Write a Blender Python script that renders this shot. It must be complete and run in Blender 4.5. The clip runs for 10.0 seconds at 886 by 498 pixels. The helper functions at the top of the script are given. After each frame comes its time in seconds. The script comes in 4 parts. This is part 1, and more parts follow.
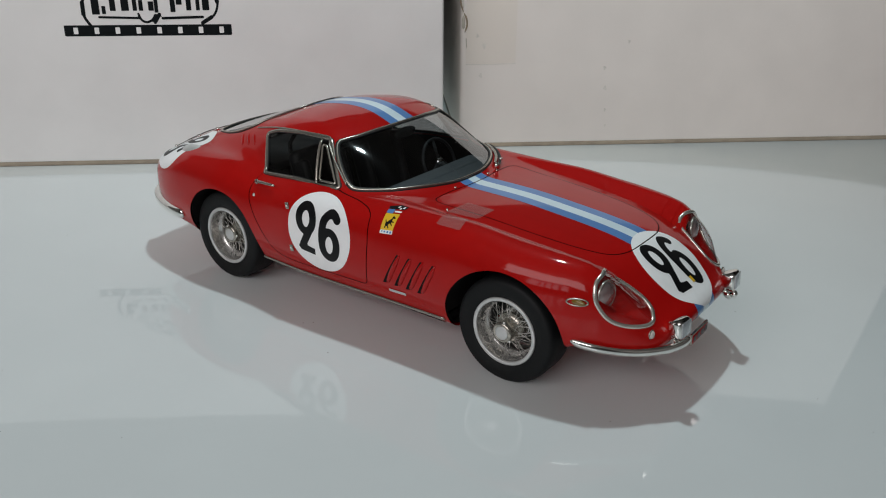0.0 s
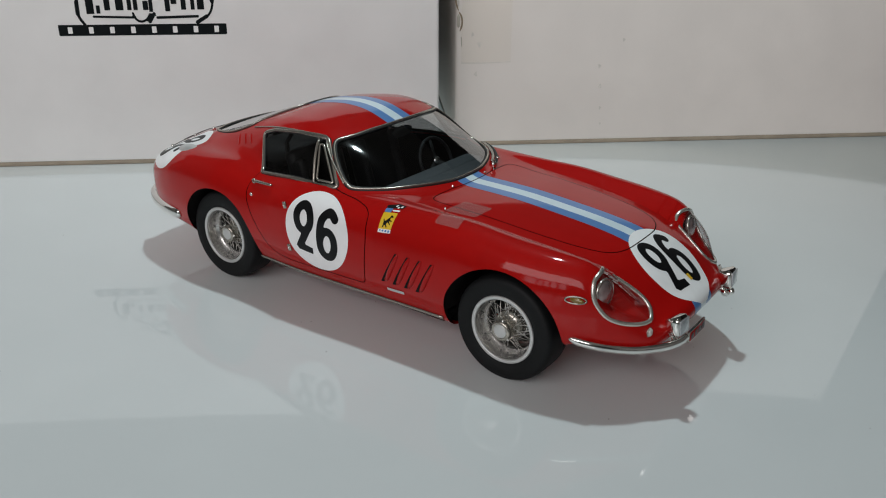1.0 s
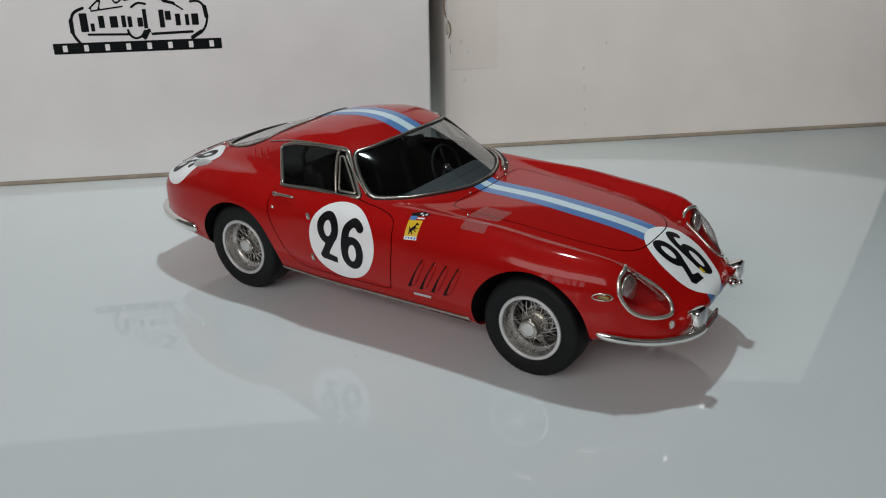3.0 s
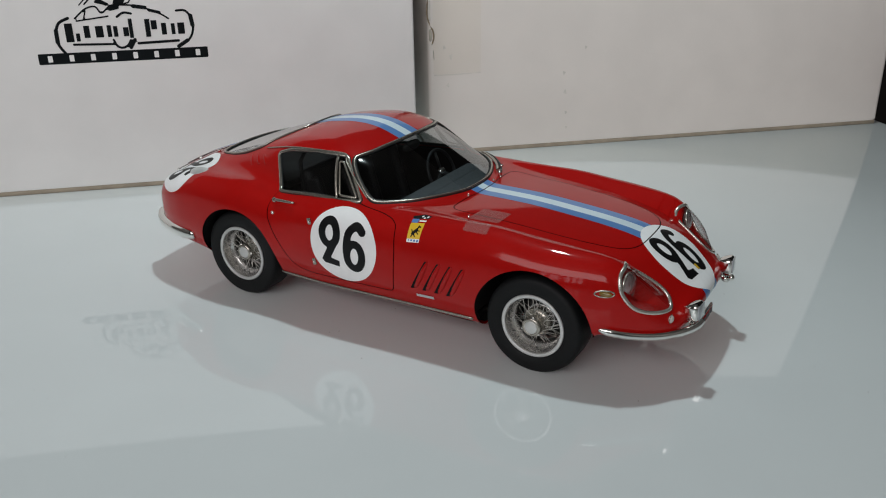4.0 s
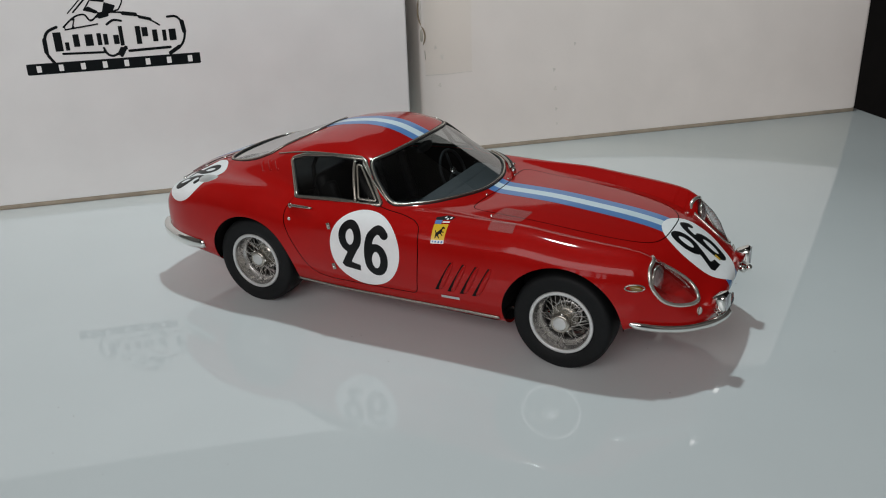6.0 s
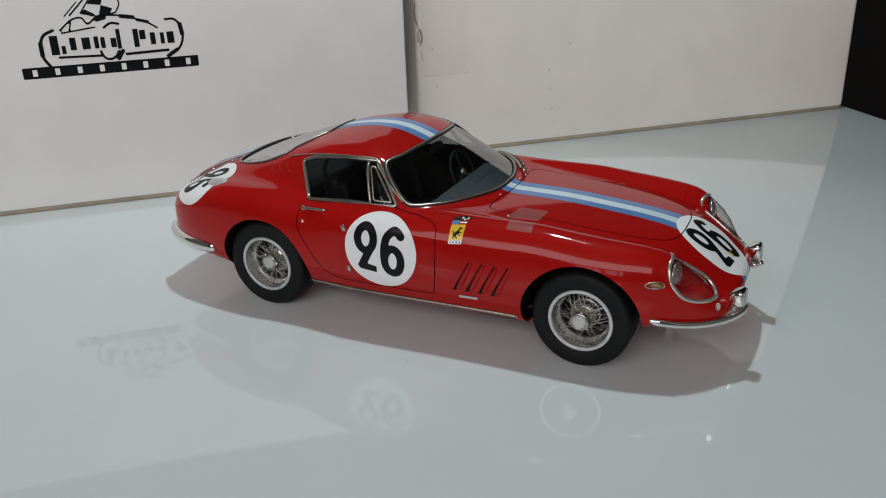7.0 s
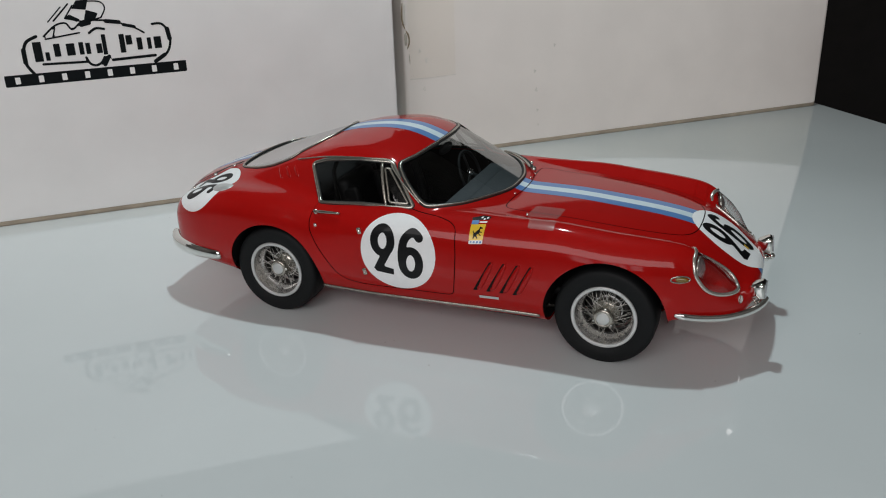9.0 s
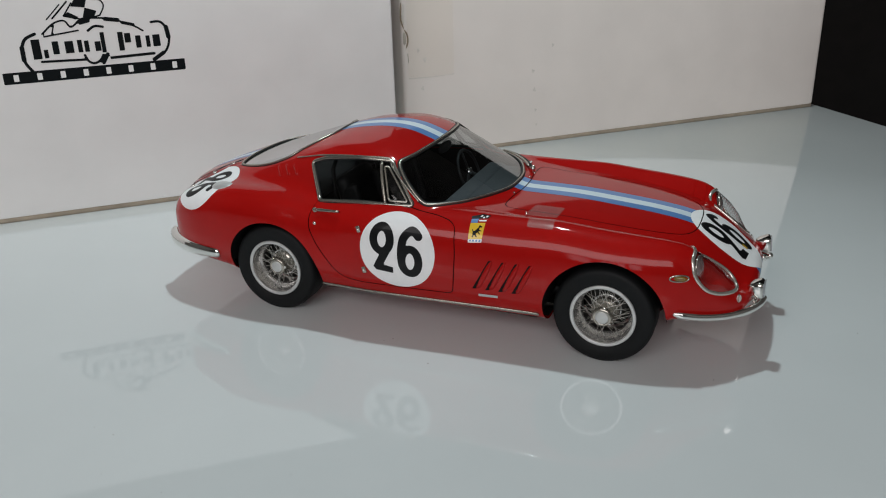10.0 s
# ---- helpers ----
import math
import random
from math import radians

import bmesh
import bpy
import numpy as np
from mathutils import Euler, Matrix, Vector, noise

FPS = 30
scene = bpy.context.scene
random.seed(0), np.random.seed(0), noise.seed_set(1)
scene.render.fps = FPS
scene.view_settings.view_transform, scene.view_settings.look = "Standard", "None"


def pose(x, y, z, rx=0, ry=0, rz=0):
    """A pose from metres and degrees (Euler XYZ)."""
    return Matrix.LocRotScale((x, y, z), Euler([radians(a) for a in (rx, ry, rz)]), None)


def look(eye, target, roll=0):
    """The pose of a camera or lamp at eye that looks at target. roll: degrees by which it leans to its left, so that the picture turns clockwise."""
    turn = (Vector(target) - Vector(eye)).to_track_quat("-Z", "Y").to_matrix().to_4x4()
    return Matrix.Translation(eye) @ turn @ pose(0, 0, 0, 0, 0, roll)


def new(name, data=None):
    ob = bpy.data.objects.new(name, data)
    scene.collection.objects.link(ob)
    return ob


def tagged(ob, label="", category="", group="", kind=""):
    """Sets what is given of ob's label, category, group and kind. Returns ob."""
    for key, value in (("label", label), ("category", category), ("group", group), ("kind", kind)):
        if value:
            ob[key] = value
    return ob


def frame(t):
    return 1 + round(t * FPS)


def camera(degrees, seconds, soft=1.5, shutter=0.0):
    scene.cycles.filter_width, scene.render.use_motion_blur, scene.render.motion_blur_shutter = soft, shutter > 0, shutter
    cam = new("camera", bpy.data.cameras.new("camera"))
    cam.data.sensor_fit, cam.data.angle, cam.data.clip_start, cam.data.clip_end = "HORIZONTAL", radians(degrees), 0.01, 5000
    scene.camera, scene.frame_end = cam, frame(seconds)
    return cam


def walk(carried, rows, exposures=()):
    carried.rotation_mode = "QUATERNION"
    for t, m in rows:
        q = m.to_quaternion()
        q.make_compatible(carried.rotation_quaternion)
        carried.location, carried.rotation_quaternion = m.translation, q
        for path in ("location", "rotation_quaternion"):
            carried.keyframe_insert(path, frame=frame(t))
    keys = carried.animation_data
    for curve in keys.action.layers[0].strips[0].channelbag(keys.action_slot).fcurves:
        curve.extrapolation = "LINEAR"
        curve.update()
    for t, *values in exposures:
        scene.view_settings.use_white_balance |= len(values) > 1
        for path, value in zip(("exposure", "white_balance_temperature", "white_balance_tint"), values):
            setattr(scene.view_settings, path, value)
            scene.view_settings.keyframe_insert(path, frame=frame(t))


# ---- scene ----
cam = camera(53.82, 10.0, soft=1.1)
PATH = [
    (0, (0.20101, -0.25198, 0.15354), (-0.90712, 1.2134, -0.63685), 0.22),
    (0.5, (0.20065, -0.25224, 0.15274), (-0.90184, 1.21648, -0.63933), 0.19),
    (1, (0.19998, -0.2533, 0.15393), (-0.8948, 1.22006, -0.64023), 0.16),
    (1.5, (0.19885, -0.25636, 0.15614), (-0.88267, 1.22529, -0.64074), -0.04),
    (2, (0.19655, -0.2604, 0.15776), (-0.8672, 1.23535, -0.6367), -0.37),
    (3.5, (0.18284, -0.28303, 0.16188), (-0.80146, 1.26697, -0.631), -0.93),
    (4, (0.17972, -0.28791, 0.16227), (-0.77091, 1.28685, -0.62285), -0.99),
    (4.5, (0.17479, -0.29087, 0.16216), (-0.74391, 1.30226, -0.62393), -1.12),
    (5, (0.16855, -0.29441, 0.16144), (-0.73478, 1.30769, -0.62422), -1.52),
    (6.5, (0.15328, -0.30218, 0.16429), (-0.69219, 1.32768, -0.62864), -1.88),
    (7, (0.14529, -0.30672, 0.16404), (-0.66984, 1.34002, -0.62576), -1.92),
    (7.5, (0.14032, -0.30937, 0.16357), (-0.65117, 1.34682, -0.63052), -2.31),
    (8, (0.13164, -0.31289, 0.16136), (-0.63741, 1.35565, -0.62891), -1.98),
    (8.5, (0.12702, -0.31278, 0.16126), (-0.62259, 1.36693, -0.62402), -2.13),
    (9, (0.12198, -0.31548, 0.16179), (-0.59335, 1.38196, -0.61732), -1.99),
    (9.5, (0.12077, -0.31618, 0.16118), (-0.57832, 1.38846, -0.61692), -1.64),
    (10, (0.12105, -0.31658, 0.1613), (-0.58558, 1.3849, -0.61693), -1.69),
]
walk(cam, [(t, look(eye, target, roll)) for t, eye, target, roll in PATH])

# ---- world, lamps, exposure ----
world = bpy.data.worlds.new("world")
scene.world = world
world.use_nodes = True
world.node_tree.nodes["Background"].inputs[0].default_value = (0.75, 0.85, 1.0, 1)
world.node_tree.nodes["Background"].inputs[1].default_value = 0.25
scene.view_settings.exposure = 0.0

lamp = new("overhead_lamp", bpy.data.lights.new("overhead_lamp", "AREA"))
lamp.data.shape, lamp.data.size = "DISK", 0.030
lamp.data.energy, lamp.data.color = 1.38, (0.80, 0.97, 1.0)
lamp.matrix_world = look((-0.039, 0.081, 0.60), (-0.02, 0.03, 0))
tagged(lamp, "small bright lamp above the table", "lamp")
sky = new("window_daylight", bpy.data.lights.new("window_daylight", "AREA"))
sky.data.shape, sky.data.size, sky.data.size_y = "RECTANGLE", 0.9, 0.55
sky.data.energy, sky.data.color = 2.9, (0.90, 0.96, 1.0)
sky.matrix_world = look((0.05, -2.20, 0.525), (0.05, 0, 0.525))
tagged(sky, "daylight in the window opening", "lamp")
# Broad fill light added behind the camera; no window is known up there.
high = new("added_fill_light", bpy.data.lights.new("added_fill_light", "AREA"))
high.data.shape, high.data.size, high.data.size_y = "RECTANGLE", 2.5, 1.0
high.data.energy, high.data.color = 28.5, (1.0, 0.955, 0.955)
high.matrix_world = look((0.3, -2.20, 1.36), (0.3, -1.0, 1.0))
tagged(high, "added soft fill light, set in an added wall opening", "lamp")


# ---- materials ----
def material(name, colour, rough=0.5, metal=0.0, coat=0.0, spec=0.5, vary=0.0, scale=200.0, bump=0.0, bump_scale=800.0, coat_rough=0.03):
    """A principled material with broad and fine variation of colour and a fine relief."""
    m = bpy.data.materials.new(name)
    m.use_nodes = True
    nodes, links = m.node_tree.nodes, m.node_tree.links
    b = nodes["Principled BSDF"]
    b.inputs["Base Color"].default_value = (*colour, 1)
    b.inputs["Roughness"].default_value = rough
    b.inputs["Metallic"].default_value = metal
    b.inputs["Coat Weight"].default_value = coat
    b.inputs["Coat Roughness"].default_value = coat_rough
    b.inputs["Specular IOR Level"].default_value = spec
    where = nodes.new("ShaderNodeTexCoord")
    if vary:
        one, two, mix = nodes.new("ShaderNodeTexNoise"), nodes.new("ShaderNodeTexNoise"), nodes.new("ShaderNodeMix")
        one.inputs["Scale"].default_value, two.inputs["Scale"].default_value = scale, scale * 0.12
        for n in (one, two):
            n.inputs["Detail"].default_value = 5
            links.new(where.outputs["Object"], n.inputs["Vector"])
        add = nodes.new("ShaderNodeMath")
        add.operation = "MULTIPLY"
        links.new(one.outputs[0], add.inputs[0])
        links.new(two.outputs[0], add.inputs[1])
        ramp = nodes.new("ShaderNodeMapRange")
        ramp.inputs[1].default_value, ramp.inputs[2].default_value = 0.1, 0.42
        links.new(add.outputs[0], ramp.inputs[0])
        mix.data_type = "RGBA"
        mix.inputs[6].default_value = (*[c * (1 - vary) for c in colour], 1)
        mix.inputs[7].default_value = (*[min(c * (1 + vary), 1) for c in colour], 1)
        links.new(ramp.outputs[0], mix.inputs[0])
        links.new(mix.outputs[2], b.inputs["Base Color"])
        gloss = nodes.new("ShaderNodeMapRange")
        gloss.inputs[3].default_value, gloss.inputs[4].default_value = rough * 0.85, min(rough * 1.2, 1)
        links.new(two.outputs[0], gloss.inputs[0])
        links.new(gloss.outputs[0], b.inputs["Roughness"])
    if bump:
        fine, relief = nodes.new("ShaderNodeTexNoise"), nodes.new("ShaderNodeBump")
        fine.inputs["Scale"].default_value, fine.inputs["Detail"].default_value = bump_scale, 4
        relief.inputs["Strength"].default_value, relief.inputs["Distance"].default_value = bump, 0.0004
        links.new(where.outputs["Object"], fine.inputs["Vector"])
        links.new(fine.outputs[0], relief.inputs["Height"])
        links.new(relief.outputs[0], b.inputs["Normal"])
    return m


def clear(name, tint, rough=0.02, weight=1.0, power=5.0, head_on=0.045):
    """Thin clear glass or plastic: it lets light straight through and mirrors more the flatter it is seen."""
    m = bpy.data.materials.new(name)
    m.use_nodes = True
    nodes, links = m.node_tree.nodes, m.node_tree.links
    nodes.remove(nodes["Principled BSDF"])
    see, shine, mix = nodes.new("ShaderNodeBsdfTransparent"), nodes.new("ShaderNodeBsdfGlossy"), nodes.new("ShaderNodeMixShader")
    facing, steep, gain = nodes.new("ShaderNodeLayerWeight"), nodes.new("ShaderNodeMath"), nodes.new("ShaderNodeMath")
    facing.inputs[0].default_value = 0.5
    steep.operation, gain.operation = "POWER", "MULTIPLY_ADD"
    steep.inputs[1].default_value = power
    gain.inputs[1].default_value, gain.inputs[2].default_value = 0.9 * weight, head_on * weight
    see.inputs[0].default_value = (*tint, 1)
    shine.inputs["Roughness"].default_value = rough
    links.new(facing.outputs["Facing"], steep.inputs[0])
    links.new(steep.outputs[0], gain.inputs[0])
    links.new(gain.outputs[0], mix.inputs[0])
    links.new(see.outputs[0], mix.inputs[1])
    links.new(shine.outputs[0], mix.inputs[2])
    links.new(mix.outputs[0], nodes["Material Output"].inputs[0])
    return m


RED = material("red_lacquer", (0.40, 0.0055, 0.0045), 0.45, coat=1.0, vary=0.05, scale=300, spec=0.03, coat_rough=0.06)
RED.node_tree.nodes["Principled BSDF"].inputs["Coat IOR"].default_value = 1.33
LINING = material("black_lining", (0.010, 0.009, 0.009), 0.8, spec=0.1, vary=0.3, scale=400)
CHROME = material("chrome", (0.80, 0.79, 0.76), 0.05, metal=1.0, vary=0.05, scale=500)
NICKEL = material("bright_nickel", (0.70, 0.67, 0.61), 0.24, metal=0.8, vary=0.08, scale=600)
SILVERED = material("silvered_reflector", (0.55, 0.46, 0.46), 0.25, metal=0.7, coat=0.6, vary=0.2, scale=700)
PEARL = material("milky_lens", (0.62, 0.58, 0.54), 0.15, coat=1.0, vary=0.15, scale=900)
STEEL = material("dull_plated_metal", (0.44, 0.41, 0.36), 0.24, metal=0.9, vary=0.1, scale=600)
ALLOY = material("satin_aluminium", (0.64, 0.64, 0.63), 0.36, metal=0.5, vary=0.06, scale=500)
RUBBER = material("black_rubber", (0.006, 0.0065, 0.007), 0.6, spec=0.25, vary=0.25, scale=700, bump=0.25, bump_scale=2500)
TRIM = material("black_trim", (0.01, 0.01, 0.01), 0.55, vary=0.2, scale=600)
BARREL = material("bright_rim_barrel", (0.76, 0.75, 0.73), 0.22, metal=0.85, vary=0.08, scale=500)
SPOKE = material("wire_spoke", (0.50, 0.48, 0.45), 0.3, metal=1.0, vary=0.1, scale=500)
DRUM = material("dark_brake_metal", (0.05, 0.048, 0.045), 0.4, metal=0.6, vary=0.3, scale=500)
TINTED = clear("side_window_plastic", (0.46, 0.475, 0.475))
GLASS = clear("window_plastic", (0.74, 0.78, 0.79), 0.045, 1.0, 1.8, 0.004)
REAR_GLASS = clear("rear_window_plastic", (0.76, 0.80, 0.81), 0.08, 1.5, 1.2)
COVER = clear("lamp_cover", (0.95, 0.95, 0.95), 0.03, 1.2, 2.2)
LENS = material("pale_lens", (0.42, 0.44, 0.46), 0.10, metal=0.4, coat=1.0, vary=0.3, scale=500)
WHITE = material("white_decal", (0.90, 0.90, 0.90), 0.4, coat=0.1, spec=0.25, vary=0.03, scale=400)
BLACK = material("black_decal", (0.006, 0.006, 0.007), 0.4, coat=0.15, spec=0.15, vary=0.1, scale=400)
BLUE = material("blue_decal", (0.085, 0.22, 0.50), 0.35, coat=0.6, vary=0.05, scale=400)
PALE = material("pale_decal", (0.66, 0.78, 0.84), 0.35, coat=0.6, vary=0.04, scale=400)
YELLOW = material("yellow_decal", (0.80, 0.50, 0.02), 0.35, coat=0.6, vary=0.05, scale=400)
AMBER = material("amber_lens", (0.20, 0.12, 0.012), 0.15, coat=0.8, vary=0.1, scale=500)
LEATHER = material("black_leather", (0.012, 0.012, 0.013), 0.5, vary=0.3, scale=500, bump=0.3)
DASH = material("grey_dash_top", (0.10, 0.108, 0.115), 0.6, vary=0.2, scale=500)
TABLE = material("white_laminate", (0.725, 0.755, 0.755), 0.035, vary=0.02, scale=20, spec=0.5, bump=0.004, bump_scale=250)
CARD = material("white_card", (0.90, 0.868, 0.85), 0.65, vary=0.03, scale=40, bump=0.08, bump_scale=900)
AGED_CARD = material("aged_white_card", (0.90, 0.825, 0.775), 0.7, vary=0.04, scale=30, bump=0.08, bump_scale=900)
BASE_SHADE = material("brown_base_shade", (0.42, 0.35, 0.27), 0.8, vary=0.2, scale=120)
INK = material("black_ink", (0.006, 0.008, 0.009), 0.55, spec=0.1, vary=0.15, scale=200)
TAPE = clear("clear_tape", (0.95, 0.93, 0.92), 0.22, 0.5)
film = TAPE.node_tree.nodes.new("ShaderNodeMixShader")
milk = TAPE.node_tree.nodes.new("ShaderNodeBsdfDiffuse")
milk.inputs[0].default_value = (0.6, 0.55, 0.52, 1)
film.inputs[0].default_value = 0.14
TAPE.node_tree.links.new(TAPE.node_tree.nodes["Mix Shader"].outputs[0], film.inputs[1])
TAPE.node_tree.links.new(milk.outputs[0], film.inputs[2])
TAPE.node_tree.links.new(film.outputs[0], TAPE.node_tree.nodes["Material Output"].inputs[0])
PLASTER = material("painted_plaster", (0.34, 0.33, 0.31), 0.8, vary=0.05, scale=8)
YELLOWED = clear("yellowed_tape", (0.992, 0.985, 0.968), 0.5, 0.3)
SCUFF = material("bare_card", (0.33, 0.25, 0.17), 0.9, vary=0.3, scale=300)
SCUFF_PALE = material("stained_card", (0.52, 0.47, 0.40), 0.85, vary=0.15, scale=300)
FADED = material("faint_stain", (0.775, 0.715, 0.66), 0.85, vary=0.12, scale=300)
DUST = material("grey_dust", (0.22, 0.19, 0.18), 0.9, vary=0.3, scale=900)
DARK = material("dark_cloth", (0.012, 0.010, 0.009), 0.9, vary=0.3, scale=30)


# ---- mesh helpers; lengths in millimetres ----
MM = 0.001


def solid(name, verts, faces, mat, parent=None, label="", smooth=True):
    me = bpy.data.meshes.new(name)
    me.from_pydata([tuple(float(c) * MM for c in v) for v in verts], [], [tuple(int(i) for i in f) for f in faces])
    me.materials.append(mat)
    if smooth:
        me.shade_smooth()
    me.update()
    ob = new(name, me)
    ob.parent = parent
    return tagged(ob, label) if label else ob


def round_poly(pts, r, n=8):
    """A closed outline with its corners rounded by r."""
    pts, out = np.array(pts, float), []
    for i in range(len(pts)):
        a, b, c = pts[i - 1], pts[i], pts[(i + 1) % len(pts)]
        u, v = a - b, c - b
        lu, lv = np.linalg.norm(u), np.linalg.norm(v)
        d = min(r, lu * 0.45, lv * 0.45)
        p, q = b + u / lu * d, b + v / lv * d
        out += [(1 - t) ** 2 * p + 2 * t * (1 - t) * b + t * t * q for t in np.linspace(0, 1, n)]
    return np.array(out)


def smooth_loop(pts, n=12, closed=True):
    """A smooth line through points (Catmull-Rom)."""
    p = np.array(pts, float)
    out, m = [], len(p)
    for i in range(m if closed else m - 1):
        a, b, c, d = (p[(i + k) % m] if closed else p[min(max(i + k, 0), m - 1)] for k in (-1, 0, 1, 2))
        for t in np.linspace(0, 1, n, endpoint=False):
            out.append(0.5 * (2 * b + (c - a) * t + (2 * a - 5 * b + 4 * c - d) * t * t + (3 * b - a - 3 * c + d) * t**3))
    return np.array(out if closed else out + [p[-1]])


def stroke_level(q, line):
    """Distance of points q (..., 2) from an open line."""
    best = np.full(q.shape[:-1], 1e9)
    for a, b in zip(line[:-1], line[1:]):
        ab = b - a
        t = np.clip(((q - a) @ ab) / max(ab @ ab, 1e-12), 0, 1)
        best = np.minimum(best, np.linalg.norm(q - a - t[..., None] * ab, axis=-1))
    return best


def level(q, loop):
    """Signed distance of points q (..., 2) to a closed outline, negative inside."""
    d = stroke_level(q, np.vstack([loop, loop[:1]]))
    inside = np.zeros(q.shape[:-1], bool)
    for a, b in zip(loop, np.roll(loop, -1, 0)):
        cross = (a[1] > q[..., 1]) != (b[1] > q[..., 1])
        x = a[0] + (q[..., 1] - a[1]) / (b[1] - a[1] if b[1] != a[1] else 1e-9) * (b[0] - a[0])
        inside ^= cross & (q[..., 0] < x)
    return np.where(inside, -d, d)


def cut(p, l, wrap=False):
    """Vertices and faces of that part of a grid of points p (n, m, 3) where the level l is below 0, with a clean edge."""
    n, m = l.shape
    ins = l < 0
    j1 = np.roll(np.arange(m), -1) if wrap else np.arange(1, m)
    cols = np.arange(m) if wrap else np.arange(m - 1)
    idx = np.arange(n * m).reshape(n, m)
    quads = np.stack([idx[:-1][:, cols], idx[1:][:, cols], idx[1:][:, j1], idx[:-1][:, j1]], -1).reshape(-1, 4)
    quads = quads[ins.ravel()[quads].any(1)]
    out = p.copy()
    need = np.zeros(n * m, bool)
    need[quads.ravel()] = True
    for i, j in zip(*np.where(need.reshape(n, m) & ~ins)):
        best = None
        for di, dj in ((0, 1), (1, 0), (0, -1), (-1, 0), (1, 1), (1, -1), (-1, 1), (-1, -1)):
            a, b = i + di, j + dj
            if wrap:
                b %= m
            if 0 <= a < n and 0 <= b < m and ins[a, b]:
                t = l[i, j] / (l[i, j] - l[a, b])
                d = t * np.linalg.norm(p[a, b] - p[i, j])
                if best is None or d < best[0]:
                    best = (d, p[i, j] + t * (p[a, b] - p[i, j]))
        if best:
            out[i, j] = best[1]
    used = np.unique(quads)
    back = np.full(n * m, -1)
    back[used] = np.arange(len(used))
    return out.reshape(-1, 3)[used], back[quads]


def tube(line, ru, rv=None, closed=False, up=None, n=8, taper=None):
    """A round or oval bar along a line; up: per-point direction of the oval's ru axis."""
    line = np.array(line, float)
    rv = rv or ru
    k = len(line)
    tang = np.roll(line, -1, 0) - np.roll(line, 1, 0) if closed else np.gradient(line, axis=0)
    tang /= np.maximum(np.linalg.norm(tang, axis=1, keepdims=True), 1e-9)
    up = np.broadcast_to(np.array([0, 0, 1.0]) if up is None else up, line.shape)
    side = np.cross(tang, up)
    bad = np.linalg.norm(side, axis=1) < 1e-3
    side[bad] = np.cross(tang[bad], [0, 1.0, 0])
    side /= np.linalg.norm(side, axis=1, keepdims=True)
    nrm = np.cross(side, tang)
    ang = np.linspace(0, 2 * np.pi, n, endpoint=False)
    f = np.ones(k) if taper is None else np.array(taper)
    v = line[:, None] + f[:, None, None] * (np.cos(ang)[None, :, None] * ru * nrm[:, None] + np.sin(ang)[None, :, None] * rv * side[:, None])
    v = v.reshape(-1, 3)
    faces = [(i * n + j, i * n + (j + 1) % n, (i + 1) % k * n + (j + 1) % n, (i + 1) % k * n + j) for i in range(k if closed else k - 1) for j in range(n)]
    if not closed:
        faces += [tuple(range(n))[::-1], tuple(range((k - 1) * n, k * n))]
    return v, faces


def lathe(profile, n=48, closed=False):
    """Turns (radius, y) pairs round the y axis."""
    pr = np.array(profile, float)
    ang = np.linspace(0, 2 * np.pi, n, endpoint=False)
    v = np.stack([pr[:, None, 0] * np.cos(ang), np.broadcast_to(pr[:, None, 1], (len(pr), n)), pr[:, None, 0] * np.sin(ang)], -1).reshape(-1, 3)
    rows = len(pr) if closed else len(pr) - 1
    faces = [(i * n + j, (i + 1) % len(pr) * n + j, (i + 1) % len(pr) * n + (j + 1) % n, i * n + (j + 1) % n) for i in range(rows) for j in range(n)]
    return v, faces


def block(size, at=(0, 0, 0), r=0.5, seg=3, turn=None):
    """A box with rounded edges: vertices and faces."""
    bm = bmesh.new()
    bmesh.ops.create_cube(bm, size=1)
    for v in bm.verts:
        v.co = Vector([c * s for c, s in zip(v.co, size)])
    if r:
        bmesh.ops.bevel(bm, geom=bm.edges[:], offset=r, segments=seg, affect="EDGES", profile=0.5)
    if turn is not None:
        bmesh.ops.transform(bm, matrix=turn, verts=bm.verts)
    bm.verts.index_update()
    v = [np.array(v.co) + np.array(at) for v in bm.verts]
    f = [tuple(x.index for x in fc.verts) for fc in bm.faces]
    bm.free()
    return v, f


def ball(size, at=(0, 0, 0), nu=20, nv=12, power=1.0):
    """A rounded lump with half axes size."""
    out, faces = [], []
    for i in range(nv + 1):
        a = math.pi * i / nv - math.pi / 2
        for j in range(nu):
            b = 2 * math.pi * j / nu
            d = np.array([math.cos(a) * math.cos(b), math.cos(a) * math.sin(b), math.sin(a)])
            d = np.sign(d) * np.abs(d) ** power
            out.append(np.array(at) + d * np.array(size))
    for i in range(nv):
        for j in range(nu):
            faces.append((i * nu + j, i * nu + (j + 1) % nu, (i + 1) * nu + (j + 1) % nu, (i + 1) * nu + j))
    return out, faces


